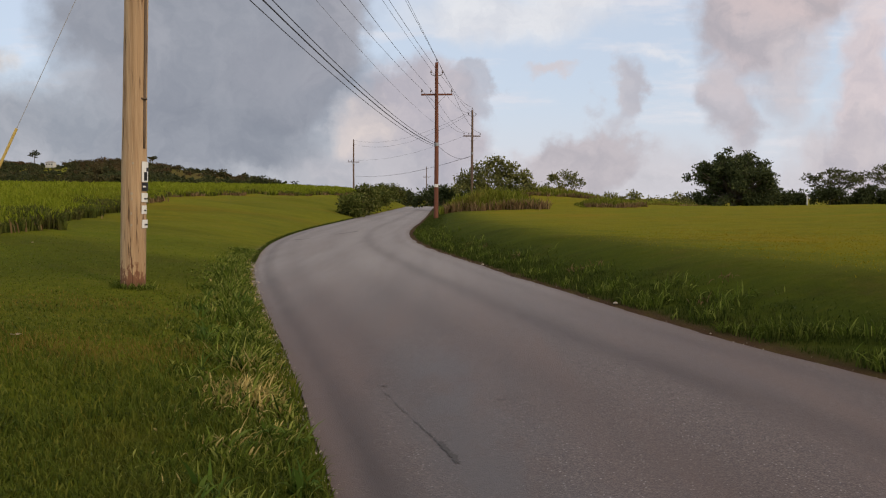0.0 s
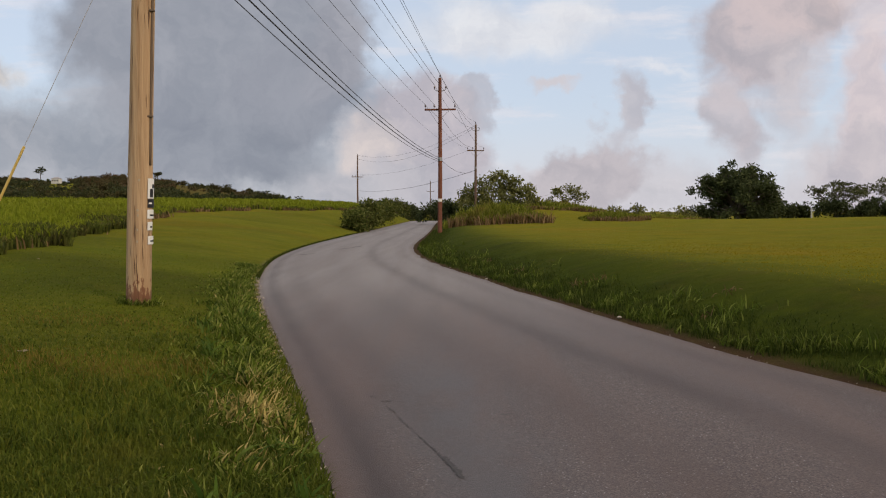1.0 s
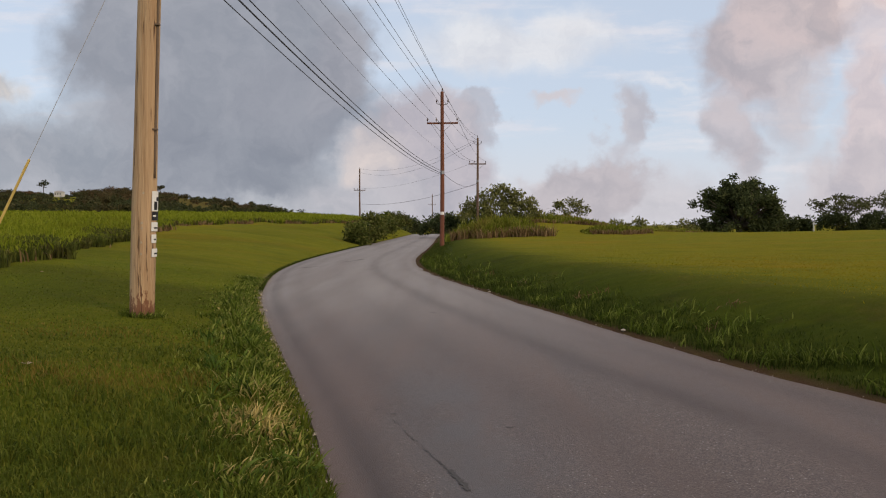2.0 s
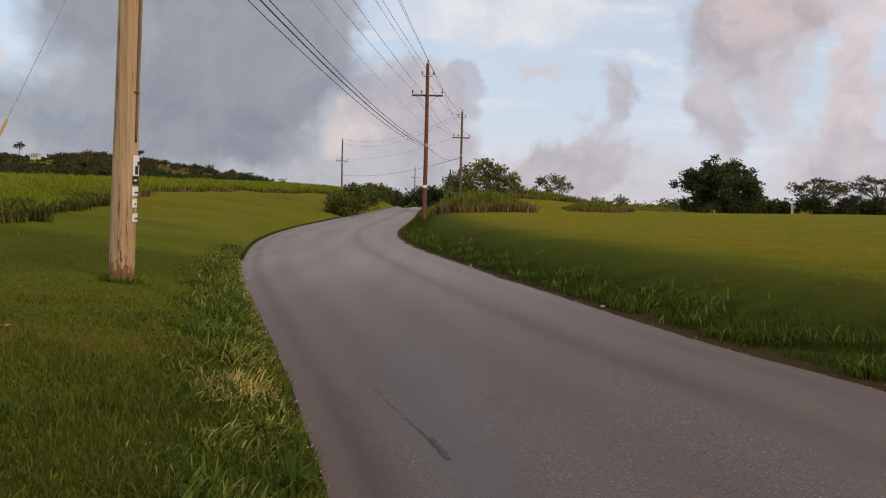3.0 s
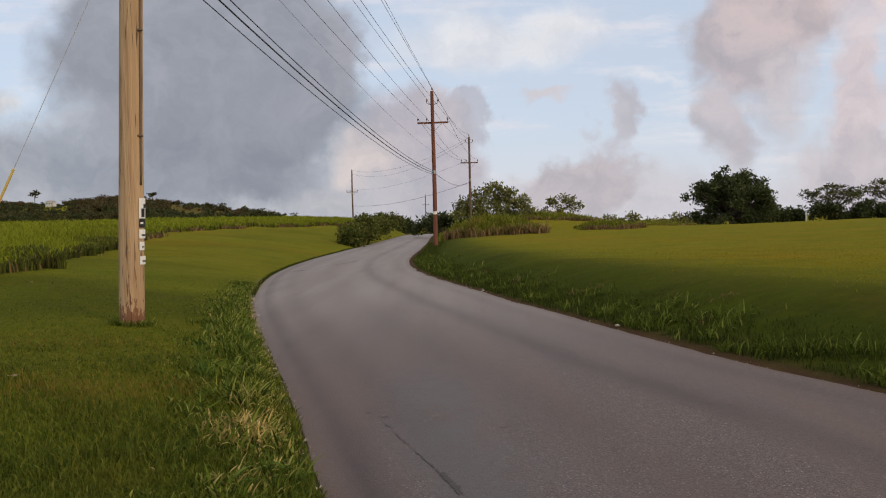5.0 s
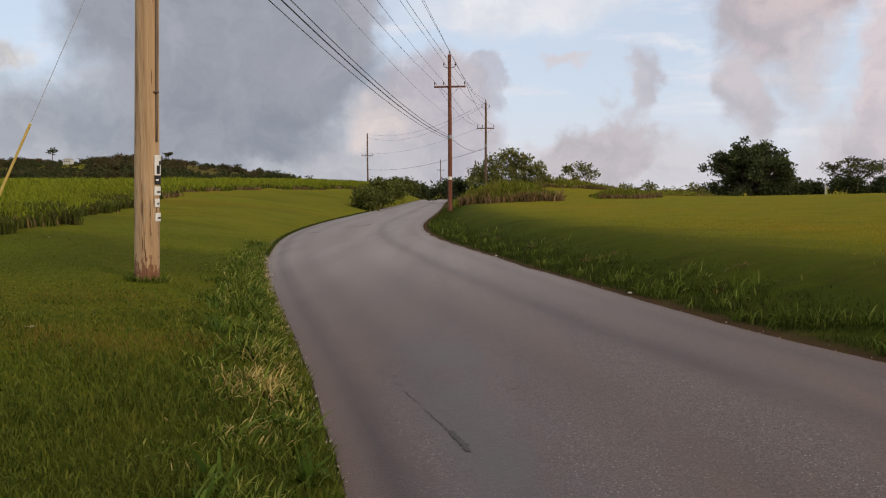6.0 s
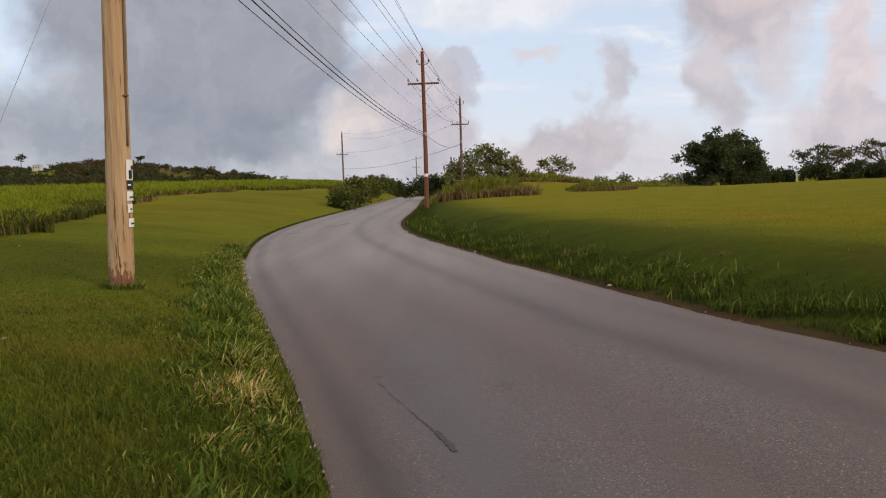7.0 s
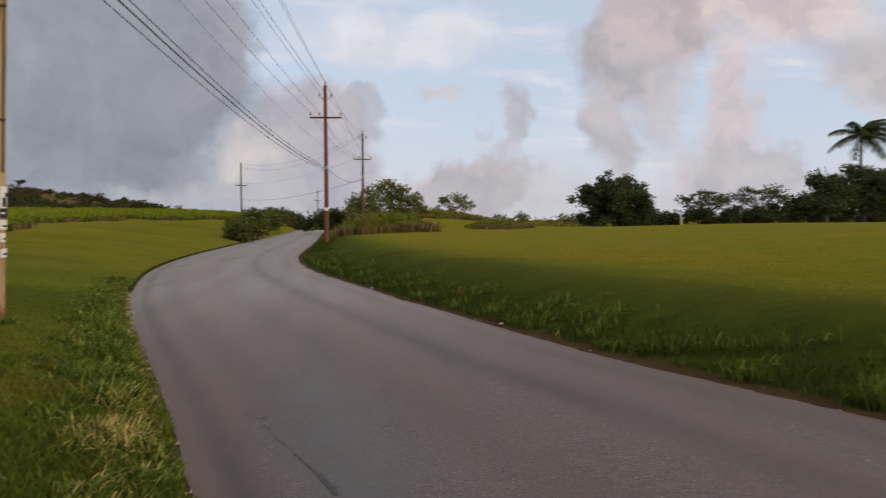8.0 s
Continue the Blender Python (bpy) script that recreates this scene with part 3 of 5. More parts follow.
RZ = road_z(RY) + 0.012 + 0.05 * (1 - (2 * tt - 1) ** 2)[None, :] - 0.004 * smooth(np.abs(2 * tt - 1), 0.93, 1.0)[None, :]
ids = np.arange(RX.size).reshape(RX.shape)
quads = np.stack([ids[:-1, :-1], ids[:-1, 1:], ids[1:, 1:], ids[1:, :-1]], -1).reshape(-1, 4)
rme = mesh_of("road", np.stack([RX, RY, RZ], -1).reshape(-1, 3), quads)
rme.materials.append(ASPHALT)
rme.polygons.foreach_set("use_smooth", [True] * len(rme.polygons))
lanes = (np.exp(-(((tt - 0.055) / 0.026) ** 2)) * 1.3 + np.exp(-(((tt - 0.17) / 0.05) ** 2)) * 0.5 + np.exp(-(((tt - 0.40) / 0.07) ** 2)) * 0.35 + np.exp(-(((tt - 0.66) / 0.05) ** 2)) * 0.9 + np.exp(-(((tt - 0.9) / 0.045) ** 2)) * 0.5)[None, :] + 0 * RX
rims = np.maximum(1 - smooth(tt, 0.004, 0.028), smooth(tt, 0.95, 0.995))[None, :] + 0 * RX
# Pale share rising with distance: some wear, grazing sheen painted in.
wear_sheen = smooth(RY, 6.0, 19) * (1 - 0.45 * np.clip(lanes, 0, 1))
slaty = np.exp(-(((RX - 0.78 + 0.125 * RY) / 0.52) ** 2)) * (1 - smooth(RY, 6.5, 9.5)) * smooth(RY, -3, 2)
for key, arr in (("lane", lanes), ("edge", rims), ("worn", wear_sheen), ("slate", slaty)):
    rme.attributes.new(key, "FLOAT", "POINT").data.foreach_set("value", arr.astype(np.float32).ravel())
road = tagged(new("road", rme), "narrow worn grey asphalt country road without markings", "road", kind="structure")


def surface(x, y):
    a, b = edges_at(y)
    t = (x - a) / (b - a)
    return float(road_z(y) + 0.012 + 0.05 * (1 - (2 * t - 1) ** 2))


def crack(points, width, seed):
    """A thin filled crack lying on the road."""
    r = random.Random(seed)
    bm = bmesh.new()
    pts = []
    for (x0, y0), (x1, y1) in zip(points, points[1:]):
        for k in range(9):
            t = k / 9
            pts.append((x0 + (x1 - x0) * t + r.uniform(-0.012, 0.012), y0 + (y1 - y0) * t + r.uniform(-0.012, 0.012)))
    rows = []
    for i, (x, y) in enumerate(pts):
        q, p_ = pts[min(i + 1, len(pts) - 1)], pts[max(i - 1, 0)]
        d = Vector((q[0] - p_[0], q[1] - p_[1])).normalized()
        ww = width * r.uniform(0.2, 1.0) * (1 if 0 < i < len(pts) - 1 else 0.2)
        z = surface(x, y) + 0.004
        rows.append([bm.verts.new((x - d.y * ww, y + d.x * ww, z)), bm.verts.new((x + d.y * ww, y - d.x * ww, z))])
    for a, b in zip(rows, rows[1:]):
        bm.faces.new((a[0], a[1], b[1], b[0]))
    part("crack", bm, TAR, road)


crack([(-0.50, 5.95), (-0.40, 5.72)], 0.007, 1)
crack([(-0.38, 5.62), (-0.30, 5.40), (-0.25, 5.30)], 0.006, 11)
crack([(-0.22, 5.18), (-0.11, 4.90), (-0.02, 4.66)], 0.007, 12)
crack([(-0.03, 4.68), (0.02, 4.54), (0.06, 4.42), (0.10, 4.29)], 0.028, 5)
crack([(-0.56, 6.12), (-0.46, 6.10)], 0.014, 2)
crack([(-0.66, 6.28), (-0.62, 6.27)], 0.010, 8)
crack([(0.42, 5.62), (0.52, 5.64)], 0.010, 9)
crack([(-4.6, 31.0), (-4.2, 32.6), (-3.9, 34.4)], 0.07, 3)
crack([(-0.36, 13.0), (-0.25, 13.1)], 0.035, 4)
crack([(-5.6, 27.5), (-5.0, 28.3)], 0.09, 6)


# ---- power line ----
def clip_plate(bm, radius, z0, z1, a0, a1, thick=0.006):
    """A thin plate bent round a pole, between two bearings."""
    n = 8
    rows = []
    for k in range(n + 1):
        a = a0 + (a1 - a0) * k / n
        c, s = math.cos(a), math.sin(a)
        rows.append([bm.verts.new((c * r, s * r, z)) for r, z in ((radius, z0), (radius + thick, z0), (radius + thick, z1), (radius, z1))])
    for p_, q in zip(rows, rows[1:]):
        for j in range(4):
            bm.faces.new((p_[j], q[j], q[(j + 1) % 4], p_[(j + 1) % 4]))
    bm.faces.new(rows[0][::-1])
    bm.faces.new(rows[-1])


def shaft(parent, height, r0, r1, mat_, lean=(0, 0), sides=20, worn=0.0, seed=0):
    """The tapering pole itself, a little crooked, sunk in the ground."""
    bm = bmesh.new()
    n = 22
    path, radii = [], []
    for k in range(n + 1):
        t = k / n
        z = -0.4 + (height + 0.4) * t
        path.append((lean[0] * z + 0.015 * math.sin(5 * t + seed), lean[1] * z, z))
        radii.append(r0 + (r1 - r0) * t)
    tube(bm, path, radii, sides)
    for v in bm.verts:
        d = noise.noise(Vector((v.co.x * 6, v.co.y * 6, v.co.z * 0.5 + seed)))
        foot = worn * max(0.0, 1 - max(v.co.z, 0) / 0.35) * max(0.0, noise.noise(Vector((v.co.x * 14, v.co.y * 14, v.co.z * 7))))
        c = Vector((lean[0] * v.co.z, lean[1] * v.co.z, v.co.z))
        v.co = c + (v.co - c) * (1 + 0.05 * d - foot)
    return part("shaft", bm, mat_, parent, soft=True)


def insulator(parent, x, y, z, size=1.0):
    bm = bmesh.new()
    prof = [(0.018, 0.0), (0.018, 0.10), (0.06, 0.12), (0.065, 0.15), (0.035, 0.17), (0.055, 0.20), (0.05, 0.24), (0.025, 0.27), (0.03, 0.30), (0.0, 0.31)]
    tube(bm, [(x, y, z + h * size) for _, h in prof], [max(r, 0.004) * size for r, _ in prof], 8)
    part("insulator", bm, PORCELAIN, parent)


def crossarm(parent, z, half, turn, mat_, at=(0, 0)):
    bm = bmesh.new()
    box(bm, at[0] - 0.17 * math.sin(turn), at[1] - 0.17 * math.cos(turn) * -1, z, 2 * half, 0.10, 0.13, 0.012, turn)
    arm = part("crossarm", bm, mat_, parent)
    c, s = math.cos(turn), math.sin(turn)
    for d in (-1, 1):
        bm = bmesh.new()
        tube(bm, [(at[0] + d * 0.75 * c, at[1] + d * 0.75 * s, z - 0.02), (at[0] + d * 0.12 * c, at[1] + d * 0.12 * s, z - 0.62)], [0.014, 0.014], 6)
        part("brace", bm, STEEL, parent)
    return arm


# pole beside the road, with its notices
P1 = (-4.83, 11.42)
z1 = float(ground_z(*P1))
pole_1 = base("utility_pole", P1[0], P1[1], z1, "thick weathered pale brown timber utility pole with notices on it", "utility pole", "power line poles")
LEAN1 = (0.044, 0.0)
shaft(pole_1, 12.2, 0.190, 0.135, POLE_PALE, LEAN1, 28, 0.35, 3)
bm = bmesh.new()
tube(bm, [(0.174 + 0.044 * z - 0.0047 * z, -0.062, z) for z in np.linspace(2.15, 11.5, 30)], [0.021] * 30, 8)
part("cable_moulding", bm, CONDUIT, pole_1, "dark narrow cable moulding fixed down the pole", True)
for z in (2.9, 4.5):
    bm = bmesh.new()
    box(bm, 0.174 + 0.0393 * z, -0.085, z, 0.085, 0.05, 0.03, 0.006)
    part("moulding_strap", bm, CONDUIT, pole_1)


def plate(z0, z1_, a0, a1, mat_, name="notice", label="", out=0.0, parent=None):
    bm = bmesh.new()
    zc = (z0 + z1_) / 2
    clip_plate(bm, 0.188 - 0.0044 * zc + 0.007 + out, z0, z1_, math.radians(a0), math.radians(a1))
    for v in bm.verts:
        v.co.x += LEAN1[0] * v.co.z
    return part(name, bm, mat_, parent or pole_1, label)


note = plate(1.64, 1.95, -36, 14, PAPER, "notice", "torn white paper notice")
for z0, z1_, a0, a1 in ((1.80, 1.86, -10, 12), (1.66, 1.79, -24, -2)):
    plate(z0, z1_, a0, a1, INK, "print_bar", out=0.004, parent=note)
note = plate(1.50, 1.63, -34, 24, INK, "notice", "black plate")
plate(1.555, 1.58, -30, -12, PAPER, "print_bar", out=0.004, parent=note)
for z0, z1_, a0, a1 in ((1.33, 1.47, -36, 12), (1.15, 1.28, -34, -2), (0.93, 1.06, -31, 16)):
    note = plate(z0, z1_, a0, a1, PAPER, "notice", "small worn white number plate")
    plate(z0 + 0.04, z0 + 0.065, a0 + 14, a1 - 6, INK, "print_bar", out=0.004, parent=note)
for zc, a0, w_ in ((1.92, -76, 4), (1.46, -79, 5), (1.38, -78, 3), (1.16, -79, 3), (0.98, -78, 3.5)):
    plate(zc - 0.018, zc + 0.018, a0 - w_, a0 + w_, LITTER, "paper_scrap", "torn remnant of a pale notice")

# guy wire with its yellow guard
guy = base("guy_wire", -7.72, 11.42, float(ground_z(-7.72, 11.42)), "steel guy wire with a yellow guard beside the pole", "guy wire")
foot, head = Vector((0, 0, -0.05)), Vector((P1[0] + 7.72 + 0.16, 0, 6.4 - guy.location.z))
bm = bmesh.new()
tube(bm, [foot.lerp(head, t) for t in (0, 0.25, 0.5, 0.75, 1.0)], [0.0045] * 5, 6)
part("strand", bm, STRAND, guy)
bm = bmesh.new()
tube(bm, [foot.lerp(head, t) for t in (0.015, 0.1, 0.2, 0.385)], [0.020] * 4, 8)
part("guard", bm, YELLOW, guy, "yellow plastic guard tube")


def line_pole(x, y, height, r0, r1, mat_, label, lean=(0, 0), turn=0.0, arm_z=9.2, arm_half=1.15, bracket=10.6, plate_z=None):
    p_ = base("utility_pole", x, y, float(ground_z(x, y)), label, "utility pole", "power line poles")
    shaft(p_, height, r0, r1, mat_, lean, 14, 0.1, x)
    az = arm_z
    ax, ay = lean[0] * az, lean[1] * az
    arm = crossarm(p_, az, arm_half, turn, mat_, (ax, ay))
    c, s = math.cos(turn), math.sin(turn)
    for d in (-arm_half + 0.06, -arm_half * 0.38, arm_half - 0.06):
        insulator(arm, ax + d * c, ay + d * s, az + 0.06)
    if bracket:
        bx, by = lean[0] * bracket, lean[1] * bracket
        for d in (-1, 1):
            bm = bmesh.new()
            tube(bm, [(bx, by, bracket - 0.08), (bx + d * 0.25 * c, by + d * 0.25 * s, bracket - 0.04), (bx + d * 0.42 * c, by + d * 0.42 * s, bracket + 0.05)], [0.03, 0.028, 0.022], 6)
            arm = part("bracket", bm, STEEL, p_)
            insulator(arm, bx + d * 0.42 * c, by + d * 0.42 * s, bracket + 0.03)
    insulator(p_, lean[0] * height, lean[1] * height, height - 0.02)
    bm = bmesh.new()
    tube(bm, [(lean[0] * 5.5, lean[1] * 5.5, 5.35), (lean[0] * 5.6, lean[1] * 5.6, 5.6)], [r0 * 0.95, r0 * 0.95], 12)
    part("cable_clamp", bm, STEEL, p_)
    if plate_z:
        bm = bmesh.new()
        clip_plate(bm, r0 * 0.97 + 0.01, plate_z - 0.12, plate_z + 0.1, math.radians(-130), math.radians(-30), 0.01)
        part("number_plate", bm, PAPER, p_, "small white plate")
    return p_


TURN2 = math.radians(-3)
line_pole(-0.52, 55.0, 11.45, 0.175, 0.12, POLE_RED, "tall reddish brown timber utility pole with crossarm", (0.006, 0), TURN2, 9.15, 1.16, 10.55, 2.45)
line_pole(3.33, 85.0, 10.4, 0.16, 0.11, POLE_GREY, "dark brown timber utility pole rising behind a bush", (0.001, 0), math.radians(8), 7.45, 1.0, 9.75)
line_pole(-16.9, 140.0, 9.75, 0.17, 0.12, POLE_GREY, "slim brown utility pole standing in the cane field", (0.005, 0), math.radians(20), 5.7, 1.1, 0)
line_pole(-5.3, 240.0, 14.3, 0.18, 0.13, POLE_GREY, "distant utility pole beyond the rise", (0, 0), 0.2, 11.0, 1.2, 0)


def wire(a, b, sag, radius, mat_, label, name="overhead_wire"):
    a, b = Vector(a), Vector(b)
    n = 18
    bm = bmesh.new()
    pts = [a.lerp(b, k / n) - Vector((0, 0, 4 * sag * (k / n) * (1 - k / n))) for k in range(n + 1)]
    tube(bm, pts, [radius] * (n + 1), 5)
    return tagged(part(name, bm, mat_), label, "overhead wire", "power line wires")


g2, g3, g4 = (float(ground_z(*q)) for q in ((-0.52, 55.0), (3.33, 85.0), (-16.9, 140.0)))
T2 = (-0.45, 55.0)
# spans from the near pole to the red one
for (dx1, h1), (dx2, h2), sg, rad in (
    ((-0.9, 9.45), (-1.10, 9.5), 0.35, 0.010), ((-0.15, 9.55), (-0.44, 9.5), 0.35, 0.010), ((0.75, 9.55), (1.10, 9.5), 0.35, 0.010),
    ((-0.75, 11.3), (-0.42, 10.92), 0.15, 0.010), ((0.5, 11.7), (0.42, 10.92), 0.15, 0.010), ((0.35, 12.5), (0.0, 11.7), 0.1, 0.010)):
    wire((P1[0] + dx1, P1[1], z1 + h1), (T2[0] + dx2, 55.0, g2 + h2), sg, rad, WIRE, "thin dark power wire strung between poles")
wire((P1[0] - 0.2, P1[1], z1 + 8.1), (T2[0] - 0.1, 55.0, g2 + 7.0), 0.5, 0.006, WIRE_PALE, "thin pale service wire between poles")
for h1, h2, rad in ((6.03, 5.30, 0.012), (6.33, 5.42, 0.020), (6.56, 5.57, 0.014)):
    wire((P1[0] + 0.15, P1[1], z1 + h1), (T2[0] - 0.06, 55.0, g2 + h2), 0.60, rad, WIRE, "black insulated cable strung between poles")
# red pole on to the next
for d2, h2, d3, h3 in ((-1.1, 9.5, -0.95, 7.8), (-0.44, 9.5, -0.4, 7.8), (1.1, 9.5, 0.95, 7.8), (-0.42, 10.92, -0.4, 10.05), (0.42, 10.92, 0.4, 10.05), (0.0, 11.7, 0.0, 10.7)):
    wire((T2[0] + d2, 55.0, g2 + h2), (3.33 + d3, 85.0, g3 + h3), 0.75, 0.011, WIRE, "thin dark power wire strung between poles")
wire((T2[0], 55.0, g2 + 5.45), (3.33, 85.0, g3 + 5.3), 0.7, 0.016, WIRE, "black insulated cable strung between poles")
# and over the road to the cane field
for h3, h4, sg, rad in ((10.3, 9.8, 1.6, 0.012), (10.1, 9.1, 1.9, 0.012), (7.8, 6.1, 1.0, 0.010), (5.2, 3.1, 0.9, 0.020)):
    wire((3.33, 85.0, g3 + h3), (-16.9, 140.0, g4 + h4), sg, rad, WIRE, "dark wire sagging over the road between poles")


# ---- trees and bushes ----
def sprays(lobes, count, r, seed, top=0.35):
    """Breaks rounded masses into many small sprays of leaves, most of them on the outside."""
    g = np.random.default_rng(seed)
    c, rad = np.array([q for q, _ in lobes], float), np.array([q for _, q in lobes], float)
    pick = g.choice(len(c), count, p=rad**2 / (rad**2).sum())
    d = g.normal(size=(count, 3))
    d[:, 2] = np.where(g.random(count) < top, np.abs(d[:, 2]), d[:, 2])
    d /= np.linalg.norm(d, axis=1)[:, None]
    at = c[pick] + d * (rad[pick] * g.uniform(0.45, 1.12, count))[:, None]
    at[:, 2] = np.maximum(at[:, 2], 0.15)
    return at, r * g.uniform(0.5, 1.35, count)


def leaf_cards(centres, radii, n, size, shell=0.0, squash=1.0, droop=0.15):
    """Small four-cornered leaves gathered round the middles of sprays."""
    centres, radii = np.asarray(centres, float), np.asarray(radii, float)
    pick = rng.choice(len(centres), n, p=radii**2 / (radii**2).sum())
    d = np.clip(rng.normal(size=(n, 3)) * 0.55, -1.0, 1.0)
    p = centres[pick] + d * radii[pick][:, None] * [1, 1, squash]
    a = d / np.linalg.norm(d, axis=1)[:, None] + rng.normal(size=(n, 3)) * 0.7
    a[:, 2] -= droop
    a /= np.linalg.norm(a, axis=1)[:, None]
    b = np.cross(a, rng.normal(size=(n, 3)))
    b /= np.linalg.norm(b, axis=1)[:, None]
    s = size * (0.5 + 0.9 * rng.random(n))[:, None]
    v = np.stack([p - a * s * 0.55, p + b * s * 0.26, p + a * s * 0.65, p - b * s * 0.26], 1).reshape(-1, 3)
    return v, np.arange(4 * n).reshape(-1, 4)


def limbs(parent, tips, r0, fork=0.35, mat_=BARK, name="trunk", stems=1):
    """A tapering trunk that forks to the given ends."""
    bm = bmesh.new()
    tips = [Vector(t) for t in tips]
    mean = sum(tips, Vector()) / len(tips)
    f = Vector((mean.x * 0.3, mean.y * 0.3, mean.z * fork))
    for s in range(stems):
        off = Vector((math.cos(s * 2.4), math.sin(s * 2.4), 0)) * r0 * 2.0 * (stems > 1)
        tube(bm, [off * 1.3 + Vector((0, 0, -0.25)), off + f * 0.3, off * 0.7 + f * 0.75 + Vector((0.03, 0, 0)), off * 0.4 + f * 1.15], [r0 * 1.35, r0, r0 * 0.85, r0 * 0.55], 8)
    for i, t in enumerate(tips):
        m = f.lerp(t, 0.5) + Vector((random.uniform(-1, 1), random.uniform(-1, 1), random.uniform(0.0, 1.0))) * (t - f).length * 0.10
        tube(bm, [f * 0.9, f.lerp(m, 0.5), m, t], [r0 * 0.5, r0 * 0.38, r0 * 0.26, r0 * 0.08], 6)
        for k in range(3):
            e = t + Vector((random.uniform(-1, 1), random.uniform(-1, 1), random.uniform(-0.2, 0.8))) * (t - f).length * 0.35
            tube(bm, [m, m.lerp(e, 0.6), e], [r0 * 0.2, r0 * 0.13, r0 * 0.04], 5)
    return part(name, bm, mat_, parent, soft=True)


def tree(name, x, y, lobes, leaves, size, mat_, label, category="tree", r0=0.25, spray=0.6, squash=0.85, fork=0.35, group="", stems=1, many=120):
    """Lobes: middle and radius of each mass of leaves, from the foot."""
    t = base(name, x, y, float(ground_z(x, y)), label, category, group)
    limbs(t, [c for c, _ in lobes], r0, fork, stems=stems)
    at, rad = sprays(lobes, many, spray, int(abs(x * 7 + y)))
    v, f = leaf_cards(at, rad, leaves, size, 0, squash)
    leaf_part("crown", v, f, mat_, t)
    return t


def dome(width, height, low, n, seed, r=0.26):
    """Lobes that fill a rounded crown."""
    g = random.Random(seed)
    out = []
    for k in range(n):
        a = 2.4 * k + g.uniform(-0.4, 0.4)
        q = math.sqrt((k + 0.5) / n)
        top = low + (height - low) * math.sqrt(max(0.05, 1 - (0.9 * q) ** 2.4))
        z = top - width * r * 0.55 if k % 3 else low + (top - low) * g.uniform(0.15, 0.6)
        out.append(((width * 0.42 * q * math.cos(a), width * 0.42 * q * math.sin(a), z), width * r * g.uniform(0.45, 0.75)))
    return out


tree("broad_tree", 41.2, 105.0, dome(11.6, 8.2, 0.6, 34, 3, 0.24) + [((4.2 * math.cos(k), 4.2 * math.sin(k), 0.9), 1.3) for k in range(7)], 19000, 0.40, LEAF_DARK, "large dense dark green spreading tree behind the field", r0=0.5, spray=0.75, many=240)
for x, y, wd, hh, lo, n, seed in ((58.5, 110.0, 10.5, 6.2, 3.4, 16, 5), (69.0, 112.0, 11.0, 7.4, 3.8, 16, 6), (80.0, 113.0, 8.0, 6.0, 3.2, 12, 9)):
    tree("umbrella_tree", x, y, dome(wd, hh, lo, n, seed, 0.2), 2600, 0.30, LEAF_THIN, "thin flat-topped tree with sky showing through its crown", r0=0.22, spray=0.6, squash=0.4, fork=0.5, group="flat-topped trees", many=85)
for x, y, wd, hh, n, seed, lf in ((60.5, 84.0, 7.5, 6.4, 16, 11, 7500), (69.0, 88.0, 10.0, 8.2, 20, 12, 12000), (78.5, 90.0, 9.0, 7.4, 16, 13, 9000), (88.0, 92.0, 10.0, 8.3, 16, 14, 7000)):
    tree("broad_tree", x, y, dome(wd, hh, 0.4, n, seed, 0.25), lf, 0.40, LEAF_DARK, "dark green bushy tree at the field's edge", r0=0.3, group="trees along the field", spray=0.75, many=170)
for x, y, wd, hh, seed in ((46.5, 108, 5.0, 3.2, 21), (51.0, 110, 5.5, 3.0, 22), (56.0, 107, 5.5, 3.4, 23), (61.0, 108, 5.5, 3.7, 24), (65.5, 107, 5.0, 3.2, 25), (70.0, 108, 5.5, 4.2, 26), (75.0, 108, 5.5, 3.3, 27), (80.5, 109, 6.0, 3.6, 28), (86.5, 108, 6.0, 3.8, 29)):
    tree("shrub", x, y, dome(wd, hh, 0.3, 9, seed, 0.3), 3200, 0.36, LEAF_DARK, "dark green shrub in the hedge behind the field", "shrub", 0.09, 0.6, 0.9, 0.3, "hedge shrubs", 1, 60)

tree("leafy_bush", 6.0, 86.5, [((-3.6, 0, 1.6), 0.9), ((-2.5, 0.3, 2.4), 1.1), ((-1.2, -0.2, 3.2), 1.1), ((0.3, 0.2, 3.4), 1.2), ((1.7, 0, 3.0), 1.1), ((2.9, 0.2, 2.5), 1.0), ((4.0, 0, 1.8), 0.8), ((-1.5, -0.8, 1.6), 1.4), ((1.0, -0.8, 1.7), 1.5), ((3.0, -0.6, 1.3), 1.2), ((-3.9, -0.4, 0.9), 1.0), ((4.6, 0.1, 1.0), 0.7)], 4600, 0.32, LEAF_OLIVE, "large loose green bush around the pole", "bush", 0.12, 0.55, 0.9, 0.25, "", 3, 130)
tree("leafy_bush", 0.3, 92.0, dome(6.0, 2.6, 0.2, 10, 33, 0.28), 2600, 0.36, LEAF_DARK, "low dark bush beside the road's bend", "bush", 0.08, 0.55, 0.9, 0.25, "", 2, 70)
tree("leafy_bush", 15.4, 95.0, [((-1.8, 0, 1.3), 0.8), ((-0.9, 0, 2.0), 0.8), ((0.2, 0, 2.4), 0.8), ((1.3, 0, 2.1), 0.7), ((2.1, 0, 1.5), 0.6), ((0.2, 0.2, 1.1), 0.9)], 1100, 0.30, LEAF_OLIVE, "small sparse bush on the grassy rise", "bush", 0.07, 0.45, 0.9, 0.2, "", 2, 40)
